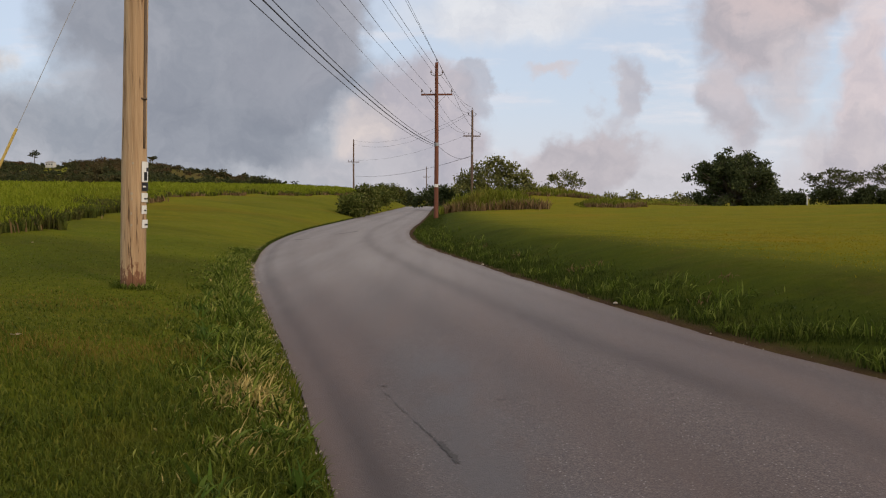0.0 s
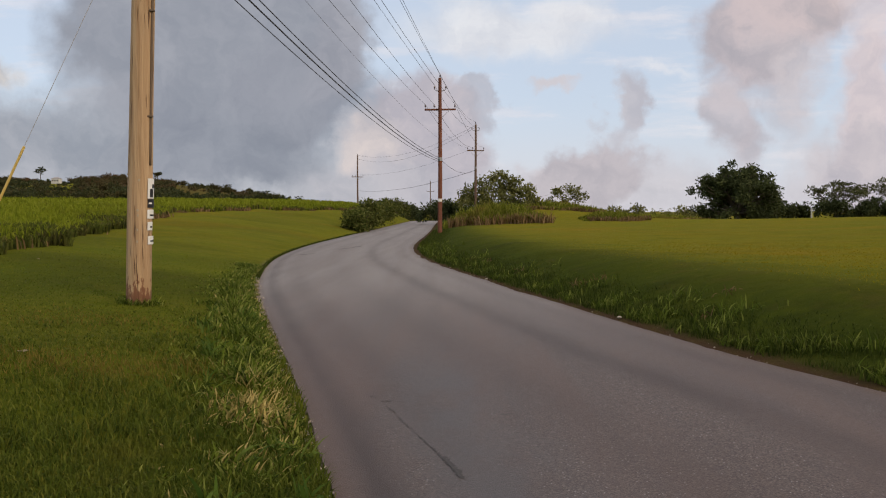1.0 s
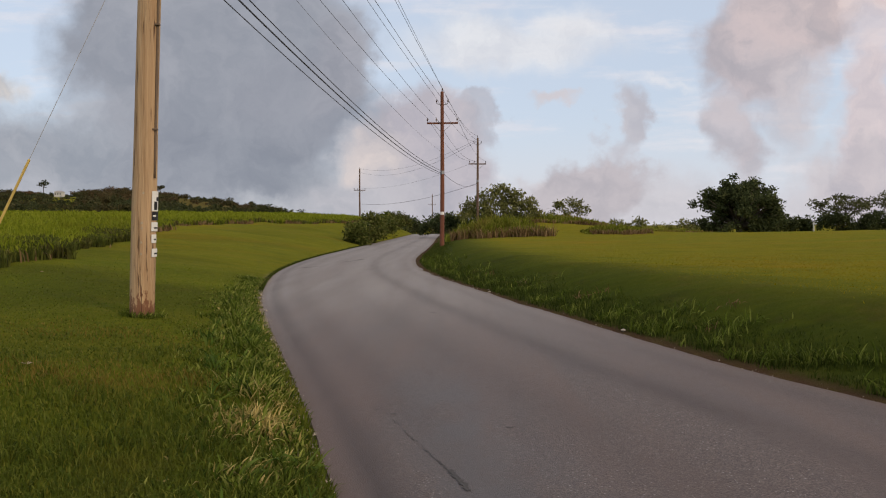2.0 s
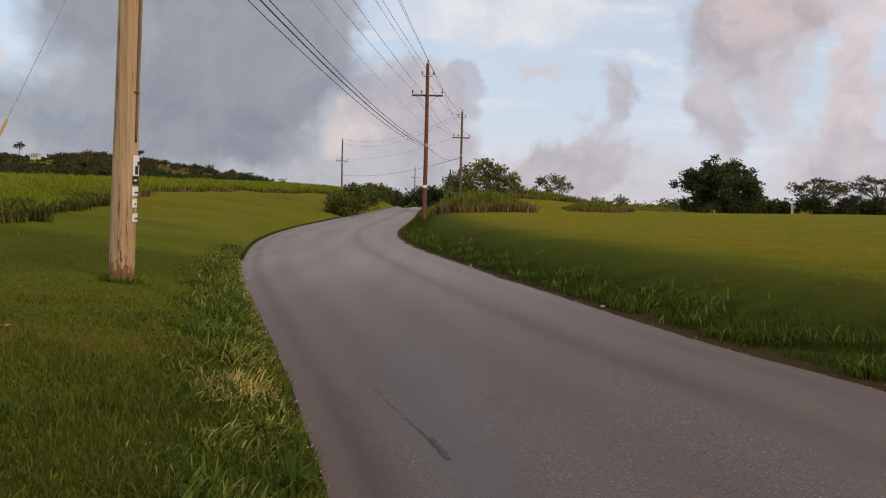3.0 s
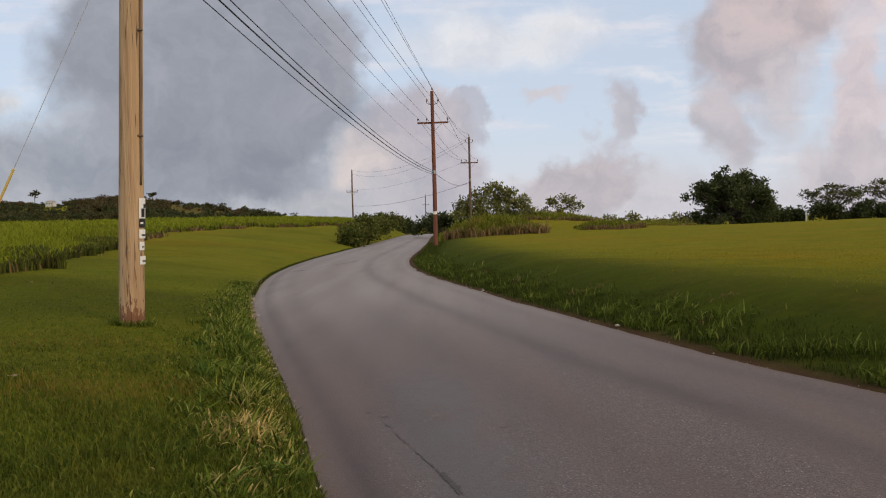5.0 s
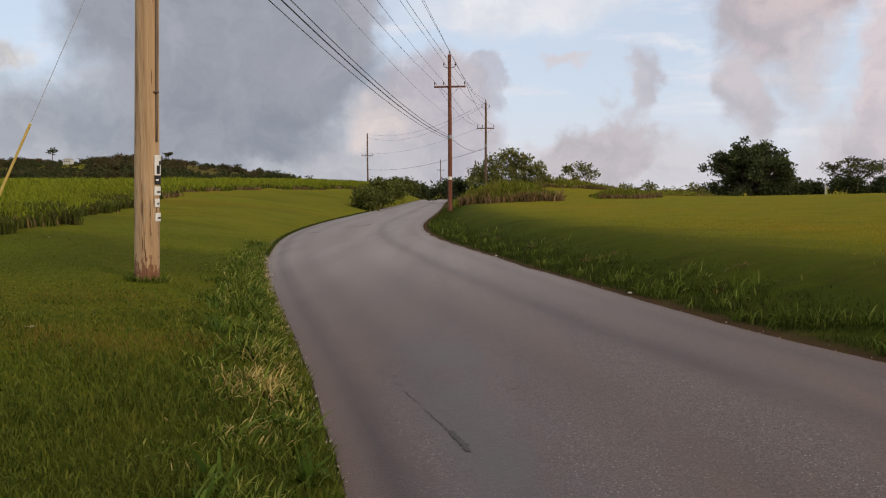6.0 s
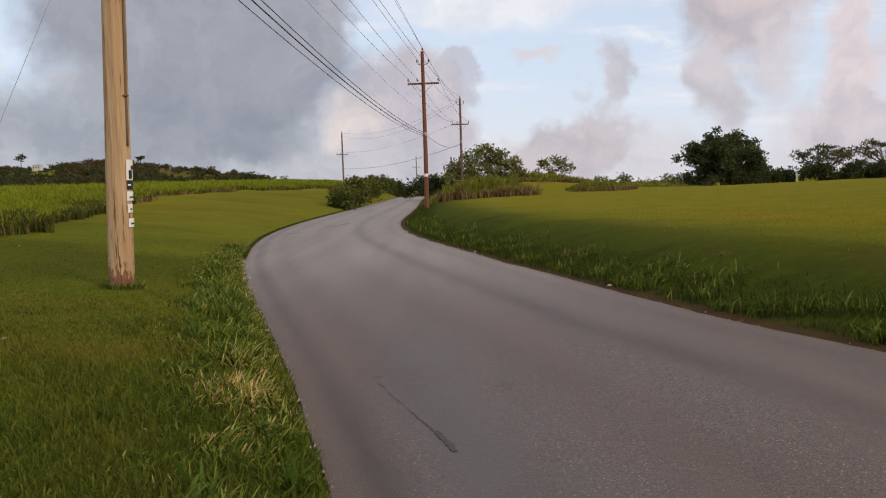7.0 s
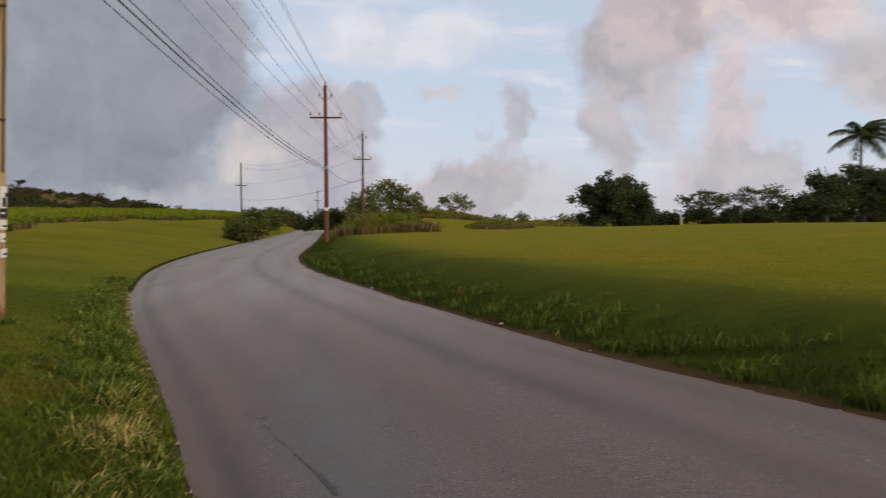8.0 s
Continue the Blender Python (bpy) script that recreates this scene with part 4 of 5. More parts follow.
for x, y, wd, hh, seed in ((23.0, 100, 3.0, 1.6, 41), (26.0, 101, 3.2, 1.9, 42), (30.0, 103, 3.4, 1.7, 43), (33.5, 104, 2.6, 2.0, 44), (36.3, 104, 2.0, 2.4, 45)):
    tree("low_bush", x, y, dome(wd, hh + 0.3, 0.3, 6, seed, 0.3), 420, 0.34, LEAF_DARK if seed == 45 else LEAF_OLIVE, "low scrubby bush at the field's far edge", "bush", 0.05, 0.4, 0.9, 0.3, "scrub bushes", 2, 26)

for k, (yy, wd, hh) in enumerate(((58.5, 1.4, 1.2), (61.5, 1.7, 1.3), (66, 1.9, 1.5), (72, 1.9, 2.7), (76, 2.6, 2.4), (82, 3.0, 2.6), (90, 3.2, 2.6), (99, 3.6, 2.8), (109, 4.0, 3.1), (121, 4.4, 3.4))):
    xx = float(spline(yy, LEFT_Y, LEFT_X)) - wd * 0.5 + 0.05
    tree("roadside_bush", xx, yy, dome(wd, hh * 0.80, 0.1, 14, 60 + k, 0.24), 2300, 0.27, LEAF_BUSH, "dense dark green bush at the road's edge", "bush", 0.05, 0.42, 1.5, 0.25, "roadside bushes", 3, 70)
for k, (xx, yy, wd, hh) in enumerate(((-9, 176, 8, 5.6), (-1, 174, 8, 5.6), (7, 170, 8, 5.6), (14, 168, 8, 4.8))):
    tree("broad_tree", xx, yy, dome(wd, hh, 0.4, 12, 80 + k, 0.28), 4000, 0.42, LEAF_DARK, "dark tree where the road dips out of sight", r0=0.16, group="trees beyond the rise", spray=0.8, many=90)


def palm(x, y, height, spread, fronds, label, wind=0.35, r0=0.2, leaf=0.8):
    t = base("palm_tree", x, y, float(ground_z(x, y)), label, "palm tree")
    bm = bmesh.new()
    tube(bm, [(0, 0, -0.3), (0.03, 0, height * 0.3), (0.0, 0, height * 0.7), (0, 0, height)], [r0 * 1.3, r0, r0 * 0.9, r0 * 0.7], 10)
    part("trunk", bm, BARK, t, soft=True)
    bm = bmesh.new()
    tube(bm, [(0, 0, height - 0.1), (0, 0, height + 0.6), (0.02, 0, height + 1.2)], [r0 * 0.95, r0 * 0.85, r0 * 0.3], 8)
    part("crownshaft", bm, LEAF_BUSH, t, soft=True)
    g = random.Random(int(x))
    for k in range(fronds):
        a = 2.4 * k
        lift = 1.50 - 1.70 * (k / fronds)
        d = Vector((math.cos(a) + wind, math.sin(a), 0)).normalized()
        pts = []
        for j in range(9):
            s = j / 8
            out = spread * s * math.cos(lift * (1 - 0.25 * s)) if lift > 0 else spread * s * 0.85
            pts.append(Vector((0, 0, height + 0.9)) + d * abs(out) + Vector((wind * 0.6 * s * s * spread * 0.4, 0, spread * (s * math.sin(lift) * 0.95 - 0.55 * s * s))))
        bm = bmesh.new()
        tube(bm, pts, [0.05 - 0.005 * j for j in range(9)], 5)
        verts = []
        for j in range(44):
            s = 0.08 + 0.92 * j / 43
            q = s * 8
            i = min(int(q), 7)
            p_ = pts[i].lerp(pts[i + 1], q - i)
            fw = (pts[i + 1] - pts[i]).normalized()
            sd = fw.cross(Vector((0, 0, 1))).normalized()
            ln = leaf * (0.35 + 1.2 * math.sin(math.pi * min(0.95, 0.12 + 0.8 * s))) * g.uniform(0.8, 1.1)
            for e in (-1, 1):
                tip = p_ + sd * e * ln * 0.75 + fw * ln * 0.35 - Vector((0, 0, ln * g.uniform(0.35, 0.8)))
                vs = [bm.verts.new(p_ - fw * 0.06), bm.verts.new(p_ + fw * 0.08), bm.verts.new(tip)]
                bm.faces.new(vs)
        part("frond", bm, LEAF_DARK, t)
    return t


palm(74.6, 96.0, 11.9, 5.6, 22, "tall palm with dark wind-blown fronds above the trees", 0.5, leaf=1.15)

# far wooded hill: crowns too many to count
n_far = 1400
hx, hy = -191.5, 362.0
fy = rng.uniform(215, 430, n_far)
fx = rng.uniform(-0.72, -0.17, n_far) * fy
thin = rng.random(n_far) < np.where(fx / fy > -0.37, 0.35, 1.0)
fx, fy = fx[thin], fy[thin]
fz = ground_z(fx, fy)
cent, rad = [], []
for x, y, z in zip(fx, fy, fz):
    s = rng.uniform(0.8, 2.4) * (0.3 + 1.1 * max(0.0, 0.42 + 1.1 * noise.noise(Vector((x * 0.035, y * 0.02, 4.0)))))
    if abs(x - hx * y / hy) < 4.5 and y < hy + 4:
        s = min(s, 0.45) if y > hy - 60 else min(s, 0.9)
    for _ in range(5):
        cent.append((x + rng.normal() * s * 0.7, y + rng.normal() * s * 0.6, z + s * rng.uniform(0.1, 1.1)))
        rad.append(s * rng.uniform(0.5, 0.8))
v, f = leaf_cards(cent, rad, 150000, 0.8, 0.0, 0.7)
stuff("far_woods", v, f, LEAF_FAR, "dark woodland covering the distant hill", "woodland")
for x, y, hh, wd in ((-212.0, 385.0, 6.6, 5.2), (-152.0, 388.0, 4.4, 4.0), (-104.0, 390.0, 3.2, 3.0)):
    tree("hill_tree", x, y, [((-wd * 0.25, 0, hh), wd * 0.3), ((wd * 0.25, 0, hh - 0.3), wd * 0.3), ((0, 0, hh + 0.5), wd * 0.3)], 260, 0.8, LEAF_FAR, "lone flat-crowned tree standing above the hilltop woods", r0=0.2, squash=0.45, fork=0.75, group="hilltop trees", spray=1.0, many=14)

# house on the hill
house = base("house", hx, hy, float(ground_z(hx, hy)) + 1.3, "small white house among trees on the hill", "house")
bm = bmesh.new()
box(bm, 0, 0, 1.4, 7.5, 6.0, 7.2)
part("wall", bm, WHITEWASH, house)
bm = bmesh.new()
rv = [bm.verts.new(q) for q in ((-4.1, -3.4, 5), (4.1, -3.4, 5), (4.1, 3.4, 5), (-4.1, 3.4, 5), (-2.0, 0, 6.5), (2.0, 0, 6.5), (-4.1, -3.4, 4.85), (4.1, -3.4, 4.85), (4.1, 3.4, 4.85), (-4.1, 3.4, 4.85))]
for q in ((0, 1, 5, 4), (1, 2, 5), (2, 3, 4, 5), (3, 0, 4), (6, 9, 8, 7), (0, 6, 7, 1), (1, 7, 8, 2), (2, 8, 9, 3), (3, 9, 6, 0)):
    bm.faces.new([rv[i] for i in q])
part("roof", bm, ROOFING, house)
for x in (-2.4, 0.0, 2.4):
    bm = bmesh.new()
    box(bm, x, -3.02, 3.1, 1.1, 0.12, 1.3)
    part("window", bm, GLASSY, house)

house.scale = (0.5, 0.5, 0.5)
house.location.z -= 1.3

post = base("marker_post", 49.3, 100.0, float(ground_z(49.3, 100.0)), "white painted post at the field's far edge", "post")
bm = bmesh.new()
tube(bm, [(0, 0, -0.2), (0, 0, 1.7), (0, 0, 1.8)], [0.10, 0.09, 0.04], 10)
part("stake", bm, WHITEWASH, post)

# ---- grass, cane and litter ----
x, y, r = scatter(400000, 1.3, 24, -62, 52)
bearing = np.degrees(np.arctan2(x, y))
keep = rng.random(len(x)) < smooth(bearing, -62, -40) * (0.25 + 0.75 * smooth(r, 1.3, 3.0))
xb, yb, rb = scatter(190000, 0.5, 20, 52, 313)
rn, an = 1.9 * np.sqrt(rng.random(90000)), rng.uniform(0, 2 * np.pi, 90000)
near = rng.random(90000) > smooth(rn, 0.9, 1.9)
xn, yn = (rn * np.sin(an))[near], (rn * np.cos(an))[near]
x, y, r = np.concatenate([x[keep], xb, xn]), np.concatenate([y[keep], yb, yn]), np.concatenate([r[keep], rb, np.hypot(xn, yn)])
xl, xr = edges_at(y)
lawn = (x < xl - 0.02) & (rng.random(len(x)) > smooth(r, 10, 15))
x, y, r, d = x[lawn], y[lawn], r[lawn], (xl - x)[lawn]
hgt = (0.05 + 0.065 * rng.random(len(x)) + 0.0002 * r) * (0.75 + 0.5 * (wobble(x, y, 2.6, 4) > 0.1)) * (1 - 0.75 * smooth(r, 7, 14))
parched = rng.random(len(x)) < 0.65 * np.exp(-(((x + 3.3) / 1.1) ** 2) - ((y - 7.0) / 0.55) ** 2) + 0.5 * np.exp(-(((x + 5.3) / 0.8) ** 2) - ((y - 6.6) / 0.4) ** 2) + 0.4 * np.exp(-(((x + 4.6) / 1.6) ** 2) - ((y - 9.6) / 0.7) ** 2)
v, f = blades(on_land(x[parched], y[parched]), hgt[parched] * 0.9, 0.006 + 0.00045 * r[parched], rng.uniform(0.3, 0.98, parched.sum()))
stuff("parched_grass", v, f, PARCHED, "brownish parched patches in the mown grass", "grass")
x, y, r, hgt = x[~parched], y[~parched], r[~parched], hgt[~parched]
dark_sel = rng.random(len(x)) < 0.15 + 0.85 * np.maximum(dark_lawn_share(x, y), 0.85 * (1 - smooth(y + 0.6 * wobble(x, y, 1.3, 4), 4.6, 6.6)))
for sel, m_, lab in ((~dark_sel, LAWN, "short mown green grass with brownish patches"), (dark_sel, DARK_LAWN, "short mown grass, darker green")):
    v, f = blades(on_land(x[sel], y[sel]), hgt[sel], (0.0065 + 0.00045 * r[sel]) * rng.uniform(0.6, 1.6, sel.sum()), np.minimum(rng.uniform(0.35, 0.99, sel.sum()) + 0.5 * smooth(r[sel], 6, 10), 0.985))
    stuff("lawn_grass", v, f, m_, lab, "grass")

x, y, r = scatter(60000, 9.0, 30)
xl, xr = edges_at(y)
sel = (x < xl - 0.1) & (x > cane_edge(y)) & (rng.random(len(x)) < smooth(r, 9, 14) * (1 - smooth(r, 16, 29)))
dark_sel = rng.random(len(x)) < 0.1 + 0.9 * dark_lawn_share(x, y)
for one, m_, lab in ((sel & ~dark_sel, FAR_LAWN, "smooth mown green grass"), (sel & dark_sel, DARK_LAWN, "smooth mown dark green grass")):
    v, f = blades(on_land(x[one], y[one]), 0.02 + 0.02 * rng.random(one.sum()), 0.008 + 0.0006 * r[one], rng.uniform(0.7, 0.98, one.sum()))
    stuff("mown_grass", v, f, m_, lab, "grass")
sel = (x > xr + 2.5 + 4 * rng.random(len(x))) & (rng.random(len(x)) < smooth(r, 10, 16) * (1 - smooth(r, 17, 29)))
v, f = blades(on_land(x[sel], y[sel]), 0.02 + 0.02 * rng.random(sel.sum()), 0.008 + 0.0006 * r[sel], rng.uniform(0.7, 0.98, sel.sum()))
stuff("mown_grass", v, f, FAR_FIELD, "smooth mown grass turning golden", "grass")

# lush uncut strip along the near side of the road
n = 52000
y = np.where(rng.random(n) < 0.22, rng.uniform(-12, 2.2, n), 2.2 + 20 * rng.random(n) ** 1.35)
d = 0.02 + np.abs(rng.normal(0, 0.46, n)) * (1.15 - 0.25 * smooth(y, 9, 20))
d = np.where(d > 1.35, rng.uniform(0.15, 1.3, n), d)
xl, xr = edges_at(y)
x = xl - d + 0.02
thick = wobble(x, y, 3.7, 1.3) + 0.6 * wobble(x, y, 9.0, 5) + rng.normal(0, 0.3, n)
keep = (thick > 0.02) & (d > 0.04 + 0.16 * rng.random(n))
x, y, d, thick = x[keep], y[keep], d[keep], thick[keep]
hgt = (0.06 + 0.13 * rng.random(len(x)) ** 1.6 + 0.09 * np.clip(thick, 0, 1)) * (0.30 + 0.70 * np.exp(-(((d - 0.50) / 0.42) ** 2))) * (1 - 0.5 * smooth(y, 10, 20)) * (0.45 + 0.55 * smooth(d, 0.0, 0.35))
hgt = hgt * (0.70 + 0.30 * smooth(y, 3.2, 5.6))
wd = rng.uniform(0.006, 0.021, len(x)) * (1 + 0.02 * y) * (0.70 + 0.30 * smooth(y, 3.2, 5.6))
ln = rng.uniform(0.2, 1.2, len(x))
dead = rng.random(len(x)) < 0.03 + 0.22 * np.exp(-((d / 0.20) ** 2)) + 0.90 * np.exp(-(((x + 1.55) / 0.34) ** 2) - ((y - 5.9) / 0.75) ** 2) + 0.5 * np.exp(-(((x + 1.25) / 0.14) ** 2) - ((y - 4.6) / 0.25) ** 2)
for name, sel, m_, lab in (("verge_grass", ~dead, VERGE, "lush long green grass along the road's edge"), ("dry_grass", dead, STRAW, "dead straw-coloured grass among green blades")):
    v, f = long_blades(on_land(x[sel], y[sel]), hgt[sel] * (0.8 if name == "dry_grass" else 1.0), wd[sel], ln[sel] * 1.25)
    stuff(name, v, f, m_, lab, "grass")

# low dark fringe of grass along the far stretch of the road's edge
n = 4500
y = 18 + 50 * rng.random(n) ** 1.2
d = 0.02 + np.abs(rng.normal(0, 0.06, n))
x = edges_at(y)[0] - d
v, f = blades(on_land(x, y), 0.02 + 0.05 * rng.random(n), 0.006 + 0.0006 * y, rng.uniform(0.1, 0.7, n))
stuff("edge_grass", v, f, BANK, "dark low fringe of grass along the road's edge", "grass")

# uncut ring about the foot of the near pole
ang = rng.uniform(0, 2 * np.pi, 700)
ring = 0.19 + np.abs(rng.normal(0, 0.07, 700))
v, f = long_blades(on_land(P1[0] + ring * np.cos(ang), P1[1] + ring * np.sin(ang)), rng.uniform(0.04, 0.12, 700), rng.uniform(0.006, 0.014, 700), rng.uniform(0.3, 1.0, 700))
stuff("uncut_grass", v, f, VERGE, "uncut green grass round the foot of the pole", "grass")

# a few long stems arching out of the strip, and dead tufts on the far bank
sx, sy = rng.uniform(-2.5, -1.95, 7), rng.uniform(5.4, 7.0, 7)
v, f = long_blades(on_land(sx, sy), rng.uniform(0.34, 0.52, 7), np.full(7, 0.012), rng.uniform(0.9, 1.3, 7))
stuff("grass_stems", v, f, TUFT, "long arching pale green grass stems", "grass")
DEAD_TUFTS = ((2.69, 14.66, 26), (1.80, 18.24, 24), (4.29, 11.23, 14), (3.11, 14.7, 12), (1.16, 21.2, 14), (3.62, 10.4, 10))
tx, ty = [], []
for cx, cy, k in DEAD_TUFTS:
    tx += list(cx + rng.normal(0, 0.10, k))
    ty += list(cy + rng.normal(0, 0.14, k))
tx, ty = np.array(tx), np.array(ty)
v, f = long_blades(on_land(tx, ty), rng.uniform(0.06, 0.16, len(tx)), rng.uniform(0.010, 0.020, len(tx)), rng.uniform(0.4, 1.3, len(tx)))
stuff("dead_tufts", v, f, CANE_DRY, "small brown dead tufts on the grassy bank", "grass")

# broad-leaved weeds in the strip
wx, wy = [], []
for _ in range(46):
    cy = 2.6 + 8.5 * rng.random() ** 1.4
    cx = float(spline(cy, LEFT_Y, LEFT_X)) - rng.uniform(0.15, 0.95)
    k = int(rng.integers(6, 13))
    wx += list(cx + rng.normal(0, 0.035, k))
    wy += list(cy + rng.normal(0, 0.035, k))
wx, wy = np.array(wx), np.array(wy)
v, f = long_blades(on_land(wx, wy), rng.uniform(0.10, 0.22, len(wx)), rng.uniform(0.014, 0.032, len(wx)), rng.uniform(0.5, 1.3, len(wx)))
stuff("roadside_weeds", v, f, WEED, "broad-leaved green weeds among the long grass", "weeds")

# far bank: rough dark tufts over bare earth
n = 118000
y = np.where(rng.random(n) < 0.14, rng.uniform(-12, 3.0, n), 3.0 + 62 * rng.random(n) ** 1.9)
d = 0.16 + np.abs(rng.normal(0, 2.0, n))
xl, xr = edges_at(y)
x = xr + d
tuft = wobble(x, y, 2.9, 2.2) + 0.7 * wobble(x, y, 7.0, 6) + rng.normal(0, 0.35, n)
keep = (tuft > -0.8 + 0.6 * np.exp(-d / 0.25)) & (np.hypot(x, y) > 3) & (rng.random(n) > smooth(d, 0.6, 2.1)) & (d > 0.14 + 0.16 * rng.random(n) + 0.12 * np.exp(-(((y - 8) / 3.0) ** 2)))
x, y, d, tuft = x[keep], y[keep], d[keep], tuft[keep]
rr = np.hypot(x, y)
hgt = (0.04 + 0.06 * rng.random(len(x)) + 0.09 * np.clip(tuft, 0, 1) * np.exp(-(((d - 0.7) / 0.7) ** 2))) * (1.0 - 0.88 * smooth(d, 0.6, 2.9)) * (1 - 0.55 * smooth(y, 14, 34))
v, f = blades(on_land(x, y), hgt, (0.005 + 0.0006 * rr) * rng.uniform(0.6, 1.5, len(x)), np.clip(rng.uniform(0.1, 0.85, len(x)) + 0.4 * smooth(d, 0.7, 1.8), 0, 0.97))
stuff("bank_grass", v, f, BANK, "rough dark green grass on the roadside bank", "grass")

n = 32000
y = np.where(rng.random(n) < 0.15, rng.uniform(-12, 5.0, n), 5.0 + 30 * rng.random(n) ** 1.7)
d = 0.22 + np.abs(rng.normal(0, 0.75, n))
xl, xr = edges_at(y)
x = xr + d
tuft = wobble(x, y, 3.3, 7.7) + 0.8 * wobble(x, y, 8.1, 2.6) + rng.normal(0, 0.15, n)
keep = (tuft > 0.62 - 0.22 * (y < 13)) & (d > 0.24) & (d < 1.6 + 0.8 * wobble(x, y, 1.1, 3)) & (rng.random(n) < 0.75)
x, y, tuft = x[keep], y[keep], tuft[keep]
hgt = 0.07 + 0.11 * rng.random(len(x)) + 0.05 * tuft
v, f = long_blades(on_land(x, y), hgt, rng.uniform(0.008, 0.020, len(x)) * (1 + 0.015 * y), rng.uniform(0.2, 1.1, len(x)))
stuff("bank_tufts", v, f, TUFT, "longer green tufts of grass at the foot of the bank", "grass")

x, y, r = scatter(150000, 5.0, 24, -10, 120)
xl, xr = edges_at(y)
d = x - xr
keep = (d > 2.6 + 6.0 * rng.random(len(x))) & (rng.random(len(x)) > smooth(r, 11, 17))
x, y, r = x[keep], y[keep], r[keep]
v, f = blades(on_land(x, y), (0.045 + 0.045 * rng.random(len(x))) * (1 - 0.75 * smooth(r, 9, 16)), 0.004 + 0.0006 * r, rng.uniform(0.5, 0.98, len(x)))
stuff("field_grass", v, f, FIELD, "mown field grass turning golden", "grass")


# sugar cane: bright arching tops, stems painted shade-dark, dead leaves along the open edge
n = 230000
y = 12 + 158 * rng.random(n) ** 1.25
back = 110 * rng.random(n) ** 2.4
ragged_c = 0.55 * wobble(0 * y, y, 0.8, 3) + 0.25 * wobble(0 * y, y, 2.9, 1)
x = cane_edge(y) - back + ragged_c
keep = (x > -0.80 * y - 6) & (rng.random(n) < 0.12 + 0.88 * smooth(back, 0.0, 1.3))
x, y, back = x[keep], y[keep], back[keep]
stand = 0.85 + 0.30 * wobble(x, y, 0.35, 8) + 0.18 * wobble(x, y, 1.1, 2)
hgt = (0.45 + 0.55 * rng.random(len(x))) * stand * (0.75 + 0.25 * smooth(back, 0.0, 2.0))
v, f = blades(on_land(x, y), hgt, 0.010 + 0.0009 * y, rng.uniform(0.35, 0.97, len(x)), 0.8, 0.75)
stuff("sugar_cane", v, f, CANE, "bright green young sugar cane field", "sugar cane")
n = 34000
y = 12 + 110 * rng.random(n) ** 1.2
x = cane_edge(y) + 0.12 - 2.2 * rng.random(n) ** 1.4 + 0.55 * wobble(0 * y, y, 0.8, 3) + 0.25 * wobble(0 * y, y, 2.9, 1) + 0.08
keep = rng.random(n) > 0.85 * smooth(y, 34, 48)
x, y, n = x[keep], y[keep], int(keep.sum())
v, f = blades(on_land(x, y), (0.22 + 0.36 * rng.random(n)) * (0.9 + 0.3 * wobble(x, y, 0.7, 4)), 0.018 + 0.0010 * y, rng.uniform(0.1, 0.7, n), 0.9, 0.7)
stuff("shaded_stems", v, f, CANE_SHADE, "stems and lower leaves of young cane, darkened as if shaded", "sugar cane")
n = 7000
y = 14 + 110 * rng.random(n) ** 1.2
x = cane_edge(y) + rng.normal(0.12, 0.22, n) + 0.55 * wobble(0 * y, y, 0.8, 3) + 0.25 * wobble(0 * y, y, 2.9, 1)
keep = wobble(x, y, 0.5, 1) + rng.normal(0, 0.25, n) > 0.15 + 0.65 * (1 - smooth(y, 36, 50))
x, y = x[keep], y[keep]
v, f = blades(on_land(x, y), 0.12 + 0.36 * rng.random(len(x)), 0.018 + 0.0011 * y, rng.uniform(0.3, 0.95, len(x)), 0.8, 0.6)
stuff("dead_cane", v, f, CANE_DRY, "dry brown cane leaves along the field's edge", "sugar cane")


def clump(x0, x1, y0, y1, n, h, label, dead_n):
    """A ragged stand of tall grass with dead leaves low in its open side."""
    x, y = rng.uniform(x0, x1, n), rng.uniform(y0, y1, n)
    front = y0 + 0.9 * wobble(x, 0 * x, 1.3, x0) + 0.6 * wobble(x, 0 * x, 3.7, x0)
    y = np.maximum(y, front)
    edge_in = np.clip(np.minimum(x - x0, x1 - x) / (0.3 * (x1 - x0)), 0, 1)
    hh = h * (0.35 + 0.75 * rng.random(n)) * (0.35 + 0.65 * edge_in) * (0.8 + 0.45 * wobble(x, y, 0.9, 4)) * (0.55 + 0.45 * smooth(y - front, 0, 2.2))
    v, f = blades(on_land(x, y), np.maximum(hh, 0.1), np.full(n, 0.085), rng.uniform(0.1, 0.75, n), 0.8, 0.7)
    stuff("tall_grass", v, f, TALL, label, "tall grass")
    x = rng.uniform(x0 + 0.05 * (x1 - x0), x1, dead_n)
    y = y0 + 0.9 * wobble(x, 0 * x, 1.3, x0) + 0.6 * wobble(x, 0 * x, 3.7, x0) + rng.normal(0.2, 0.4, dead_n)
    keep = wobble(x, 0 * x, 0.8, x0 + 1) + rng.normal(0, 0.4, dead_n) > -0.1
    x, y = x[keep], y[keep]
    v, f = blades(on_land(x, y), h * (0.15 + 0.45 * rng.random(len(x))), np.full(len(x), 0.07), rng.uniform(0.15, 0.9, len(x)), 0.8, 0.6)
    stuff("dead_grass", v, f, CANE_DRY, "dry brown skirt of a stand of tall grass", "tall grass")


clump(-0.3, 9.2, 64.5, 74.0, 6200, 2.0, "stand of tall green grass by the bush", 1700)
clump(7.0, 19.0, 82.0, 93.0, 7000, 1.0, "long pale grass on the rise", 1800)
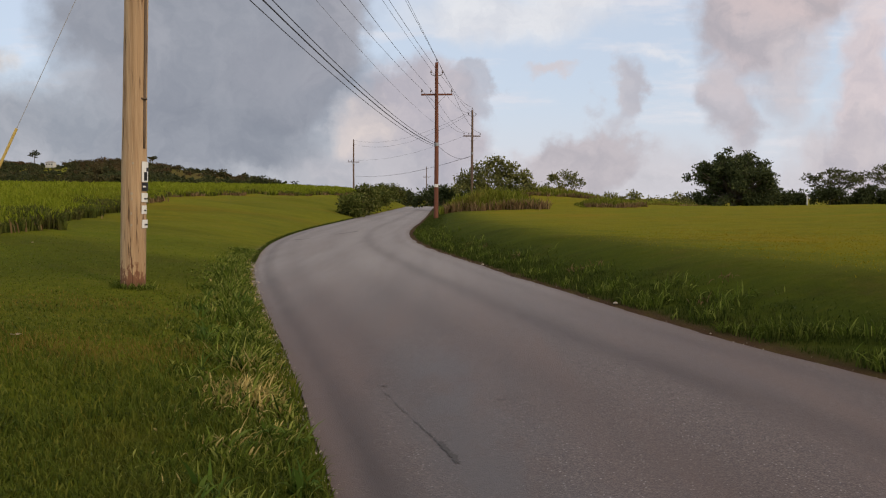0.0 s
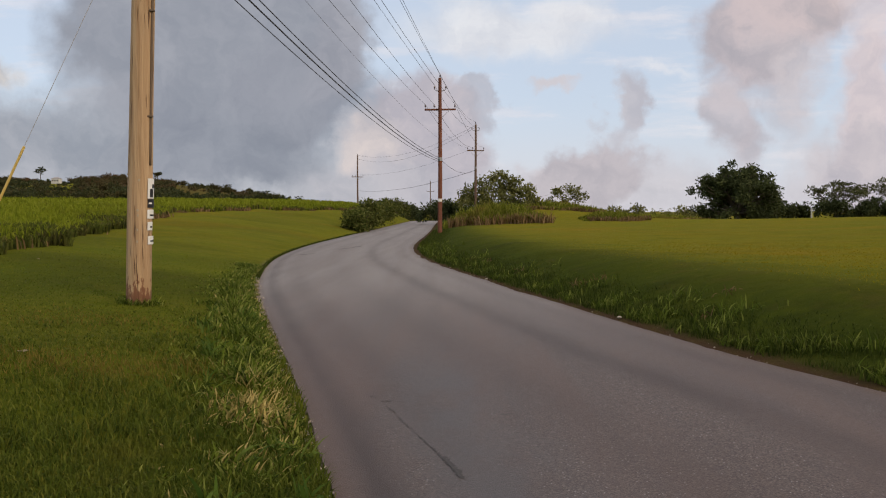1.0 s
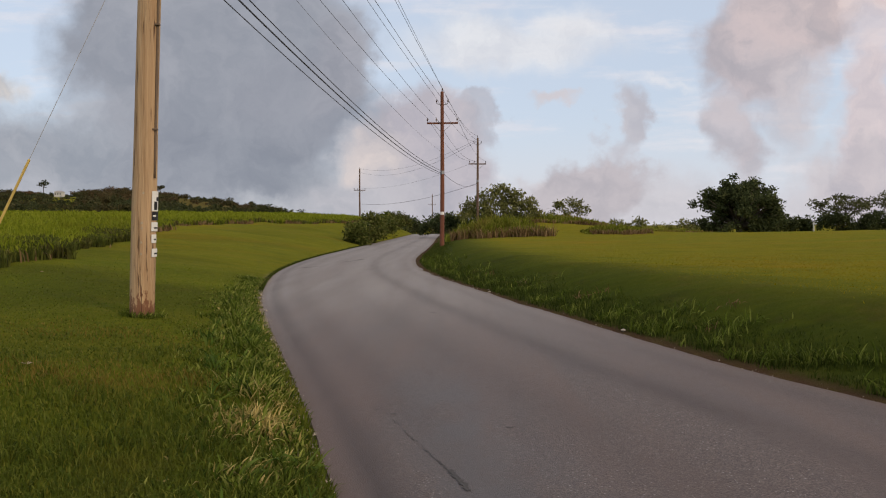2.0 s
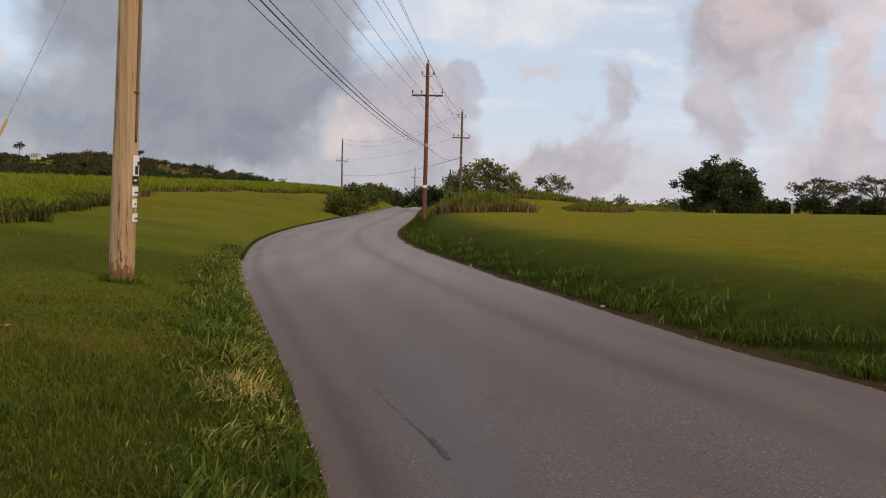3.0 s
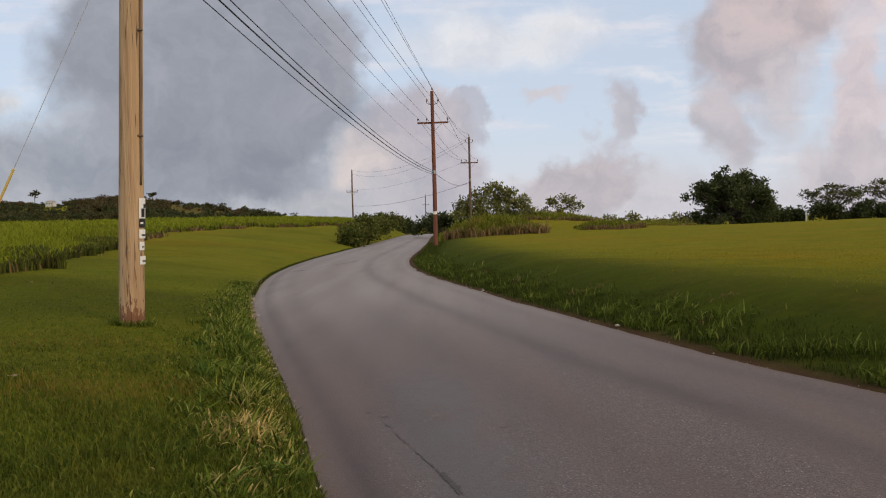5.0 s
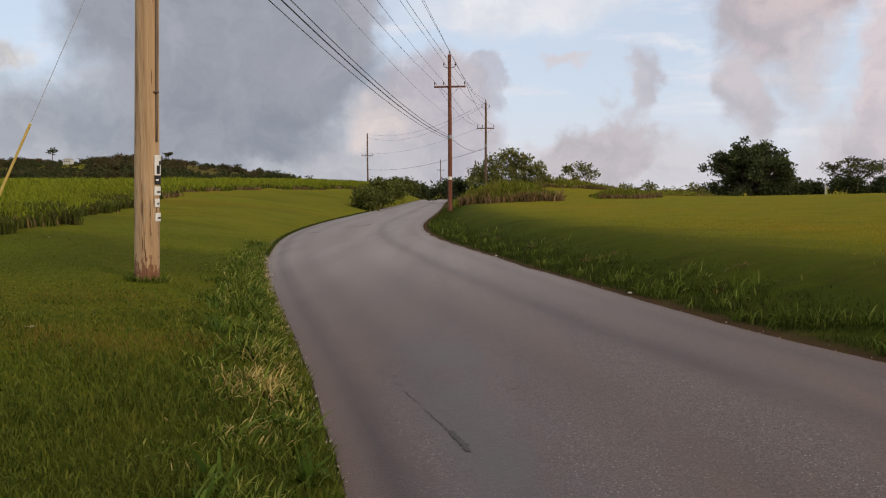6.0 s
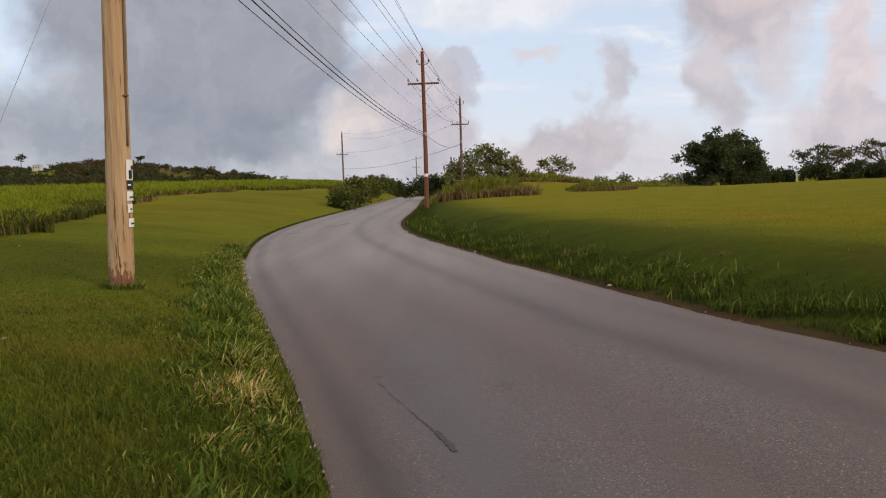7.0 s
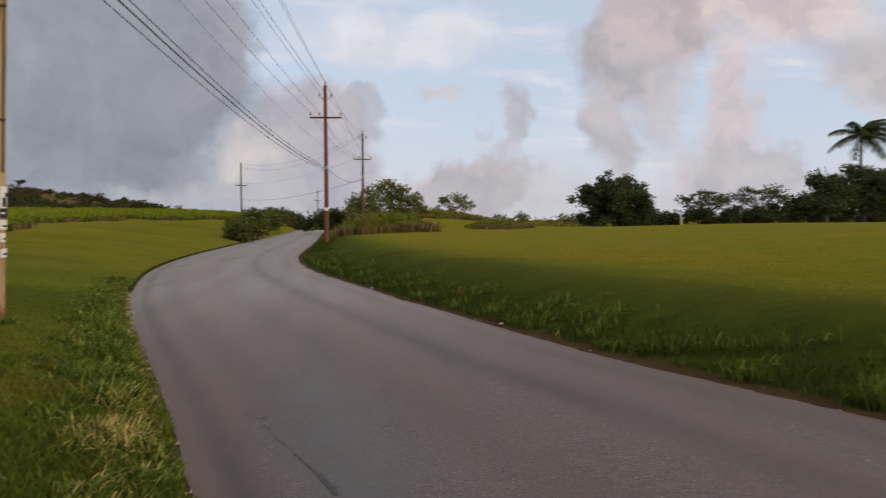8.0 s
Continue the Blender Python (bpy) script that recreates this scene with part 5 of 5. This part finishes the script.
clump(12.6, 18.6, 66.5, 71.0, 3000, 0.95, "low stand of tall grass in the field", 1300)
clump(18.0, 27.0, 74.0, 82.0, 2600, 0.5, "thin long grass at the field's far edge", 250)


# pale rubble at the broken road edge, loose grit
def stones(n, ys, side, spread, size, name, label, mat_=LIMESTONE):
    y = rng.uniform(*ys, n)
    e = edges_at(y)[side]
    x = e + rng.normal(0, spread, n)
    z = np.maximum(ground_z(x, y), 0.0) + 0.004
    s = size * (0.35 + rng.random(n) ** 3 * 1.6)
    octa = np.array([(1, 0, 0), (0, 1, 0), (-1, 0, 0), (0, -1, 0), (0.1, 0, 0.8), (0, 0.1, -0.6)])
    v = np.stack([x, y, z], 1)[:, None, :] + octa[None] * s[:, None, None] * rng.uniform(0.6, 1.35, (n, 6, 1))
    tri = np.array([(0, 1, 4), (1, 2, 4), (2, 3, 4), (3, 0, 4), (1, 0, 5), (2, 1, 5), (3, 2, 5), (0, 3, 5)])
    f = (np.arange(n)[:, None, None] * 6 + tri[None]).reshape(-1, 3)
    stuff(name, v.reshape(-1, 3), f, mat_, label, "gravel")


stones(1600, (1.5, 14), 0, 0.045, 0.007, "edge_rubble", "pale limestone rubble along the broken road edge")
stones(240, (12, 24), 0, 0.045, 0.017, "edge_rubble", "pale limestone rubble along the broken road edge")
stones(260, (4, 26), 1, 0.10, 0.008, "edge_grit", "small stones at the foot of the bank")

for x, y, a in ((2.62, 11.1, 0.3), (0.95, 17.6, 1.4)):
    bm = bmesh.new()
    bmesh.ops.create_icosphere(bm, subdivisions=2, radius=0.035)
    for vt in bm.verts:
        vt.co *= 1 + 0.35 * noise.noise(vt.co * 14 + Vector((a, x, y)))
        vt.co.z *= 0.55
    st = part("stone", bm, LIMESTONE)
    st.location = (x, y, float(ground_z(x, y)) + 0.02)
    tagged(st, "pale rough stone at the road's edge", "stone", "loose stones")
for x, y, a, ln in ((-4.15, 7.1, 0.2, 0.10), (-9.6, 17.2, 1.0, 0.06)):
    bm = bmesh.new()
    g = ln / 2
    grid = [[bm.verts.new((-g + ln * i / 4, (-g + ln * j / 4) * 0.45, 0.010 * math.sin(i * 1.9 + j + a) + 0.04)) for j in range(5)] for i in range(5)]
    for i in range(4):
        for j in range(4):
            bm.faces.new((grid[i][j], grid[i + 1][j], grid[i + 1][j + 1], grid[i][j + 1]))
    bmesh.ops.solidify(bm, geom=bm.faces[:], thickness=0.004)
    sc = part("litter", bm, LITTER)
    sc.location, sc.rotation_euler = (x, y, float(ground_z(x, y))), (0, 0, a)
    tagged(sc, "crumpled pale scrap lying on the grass", "litter", "scraps on the grass")
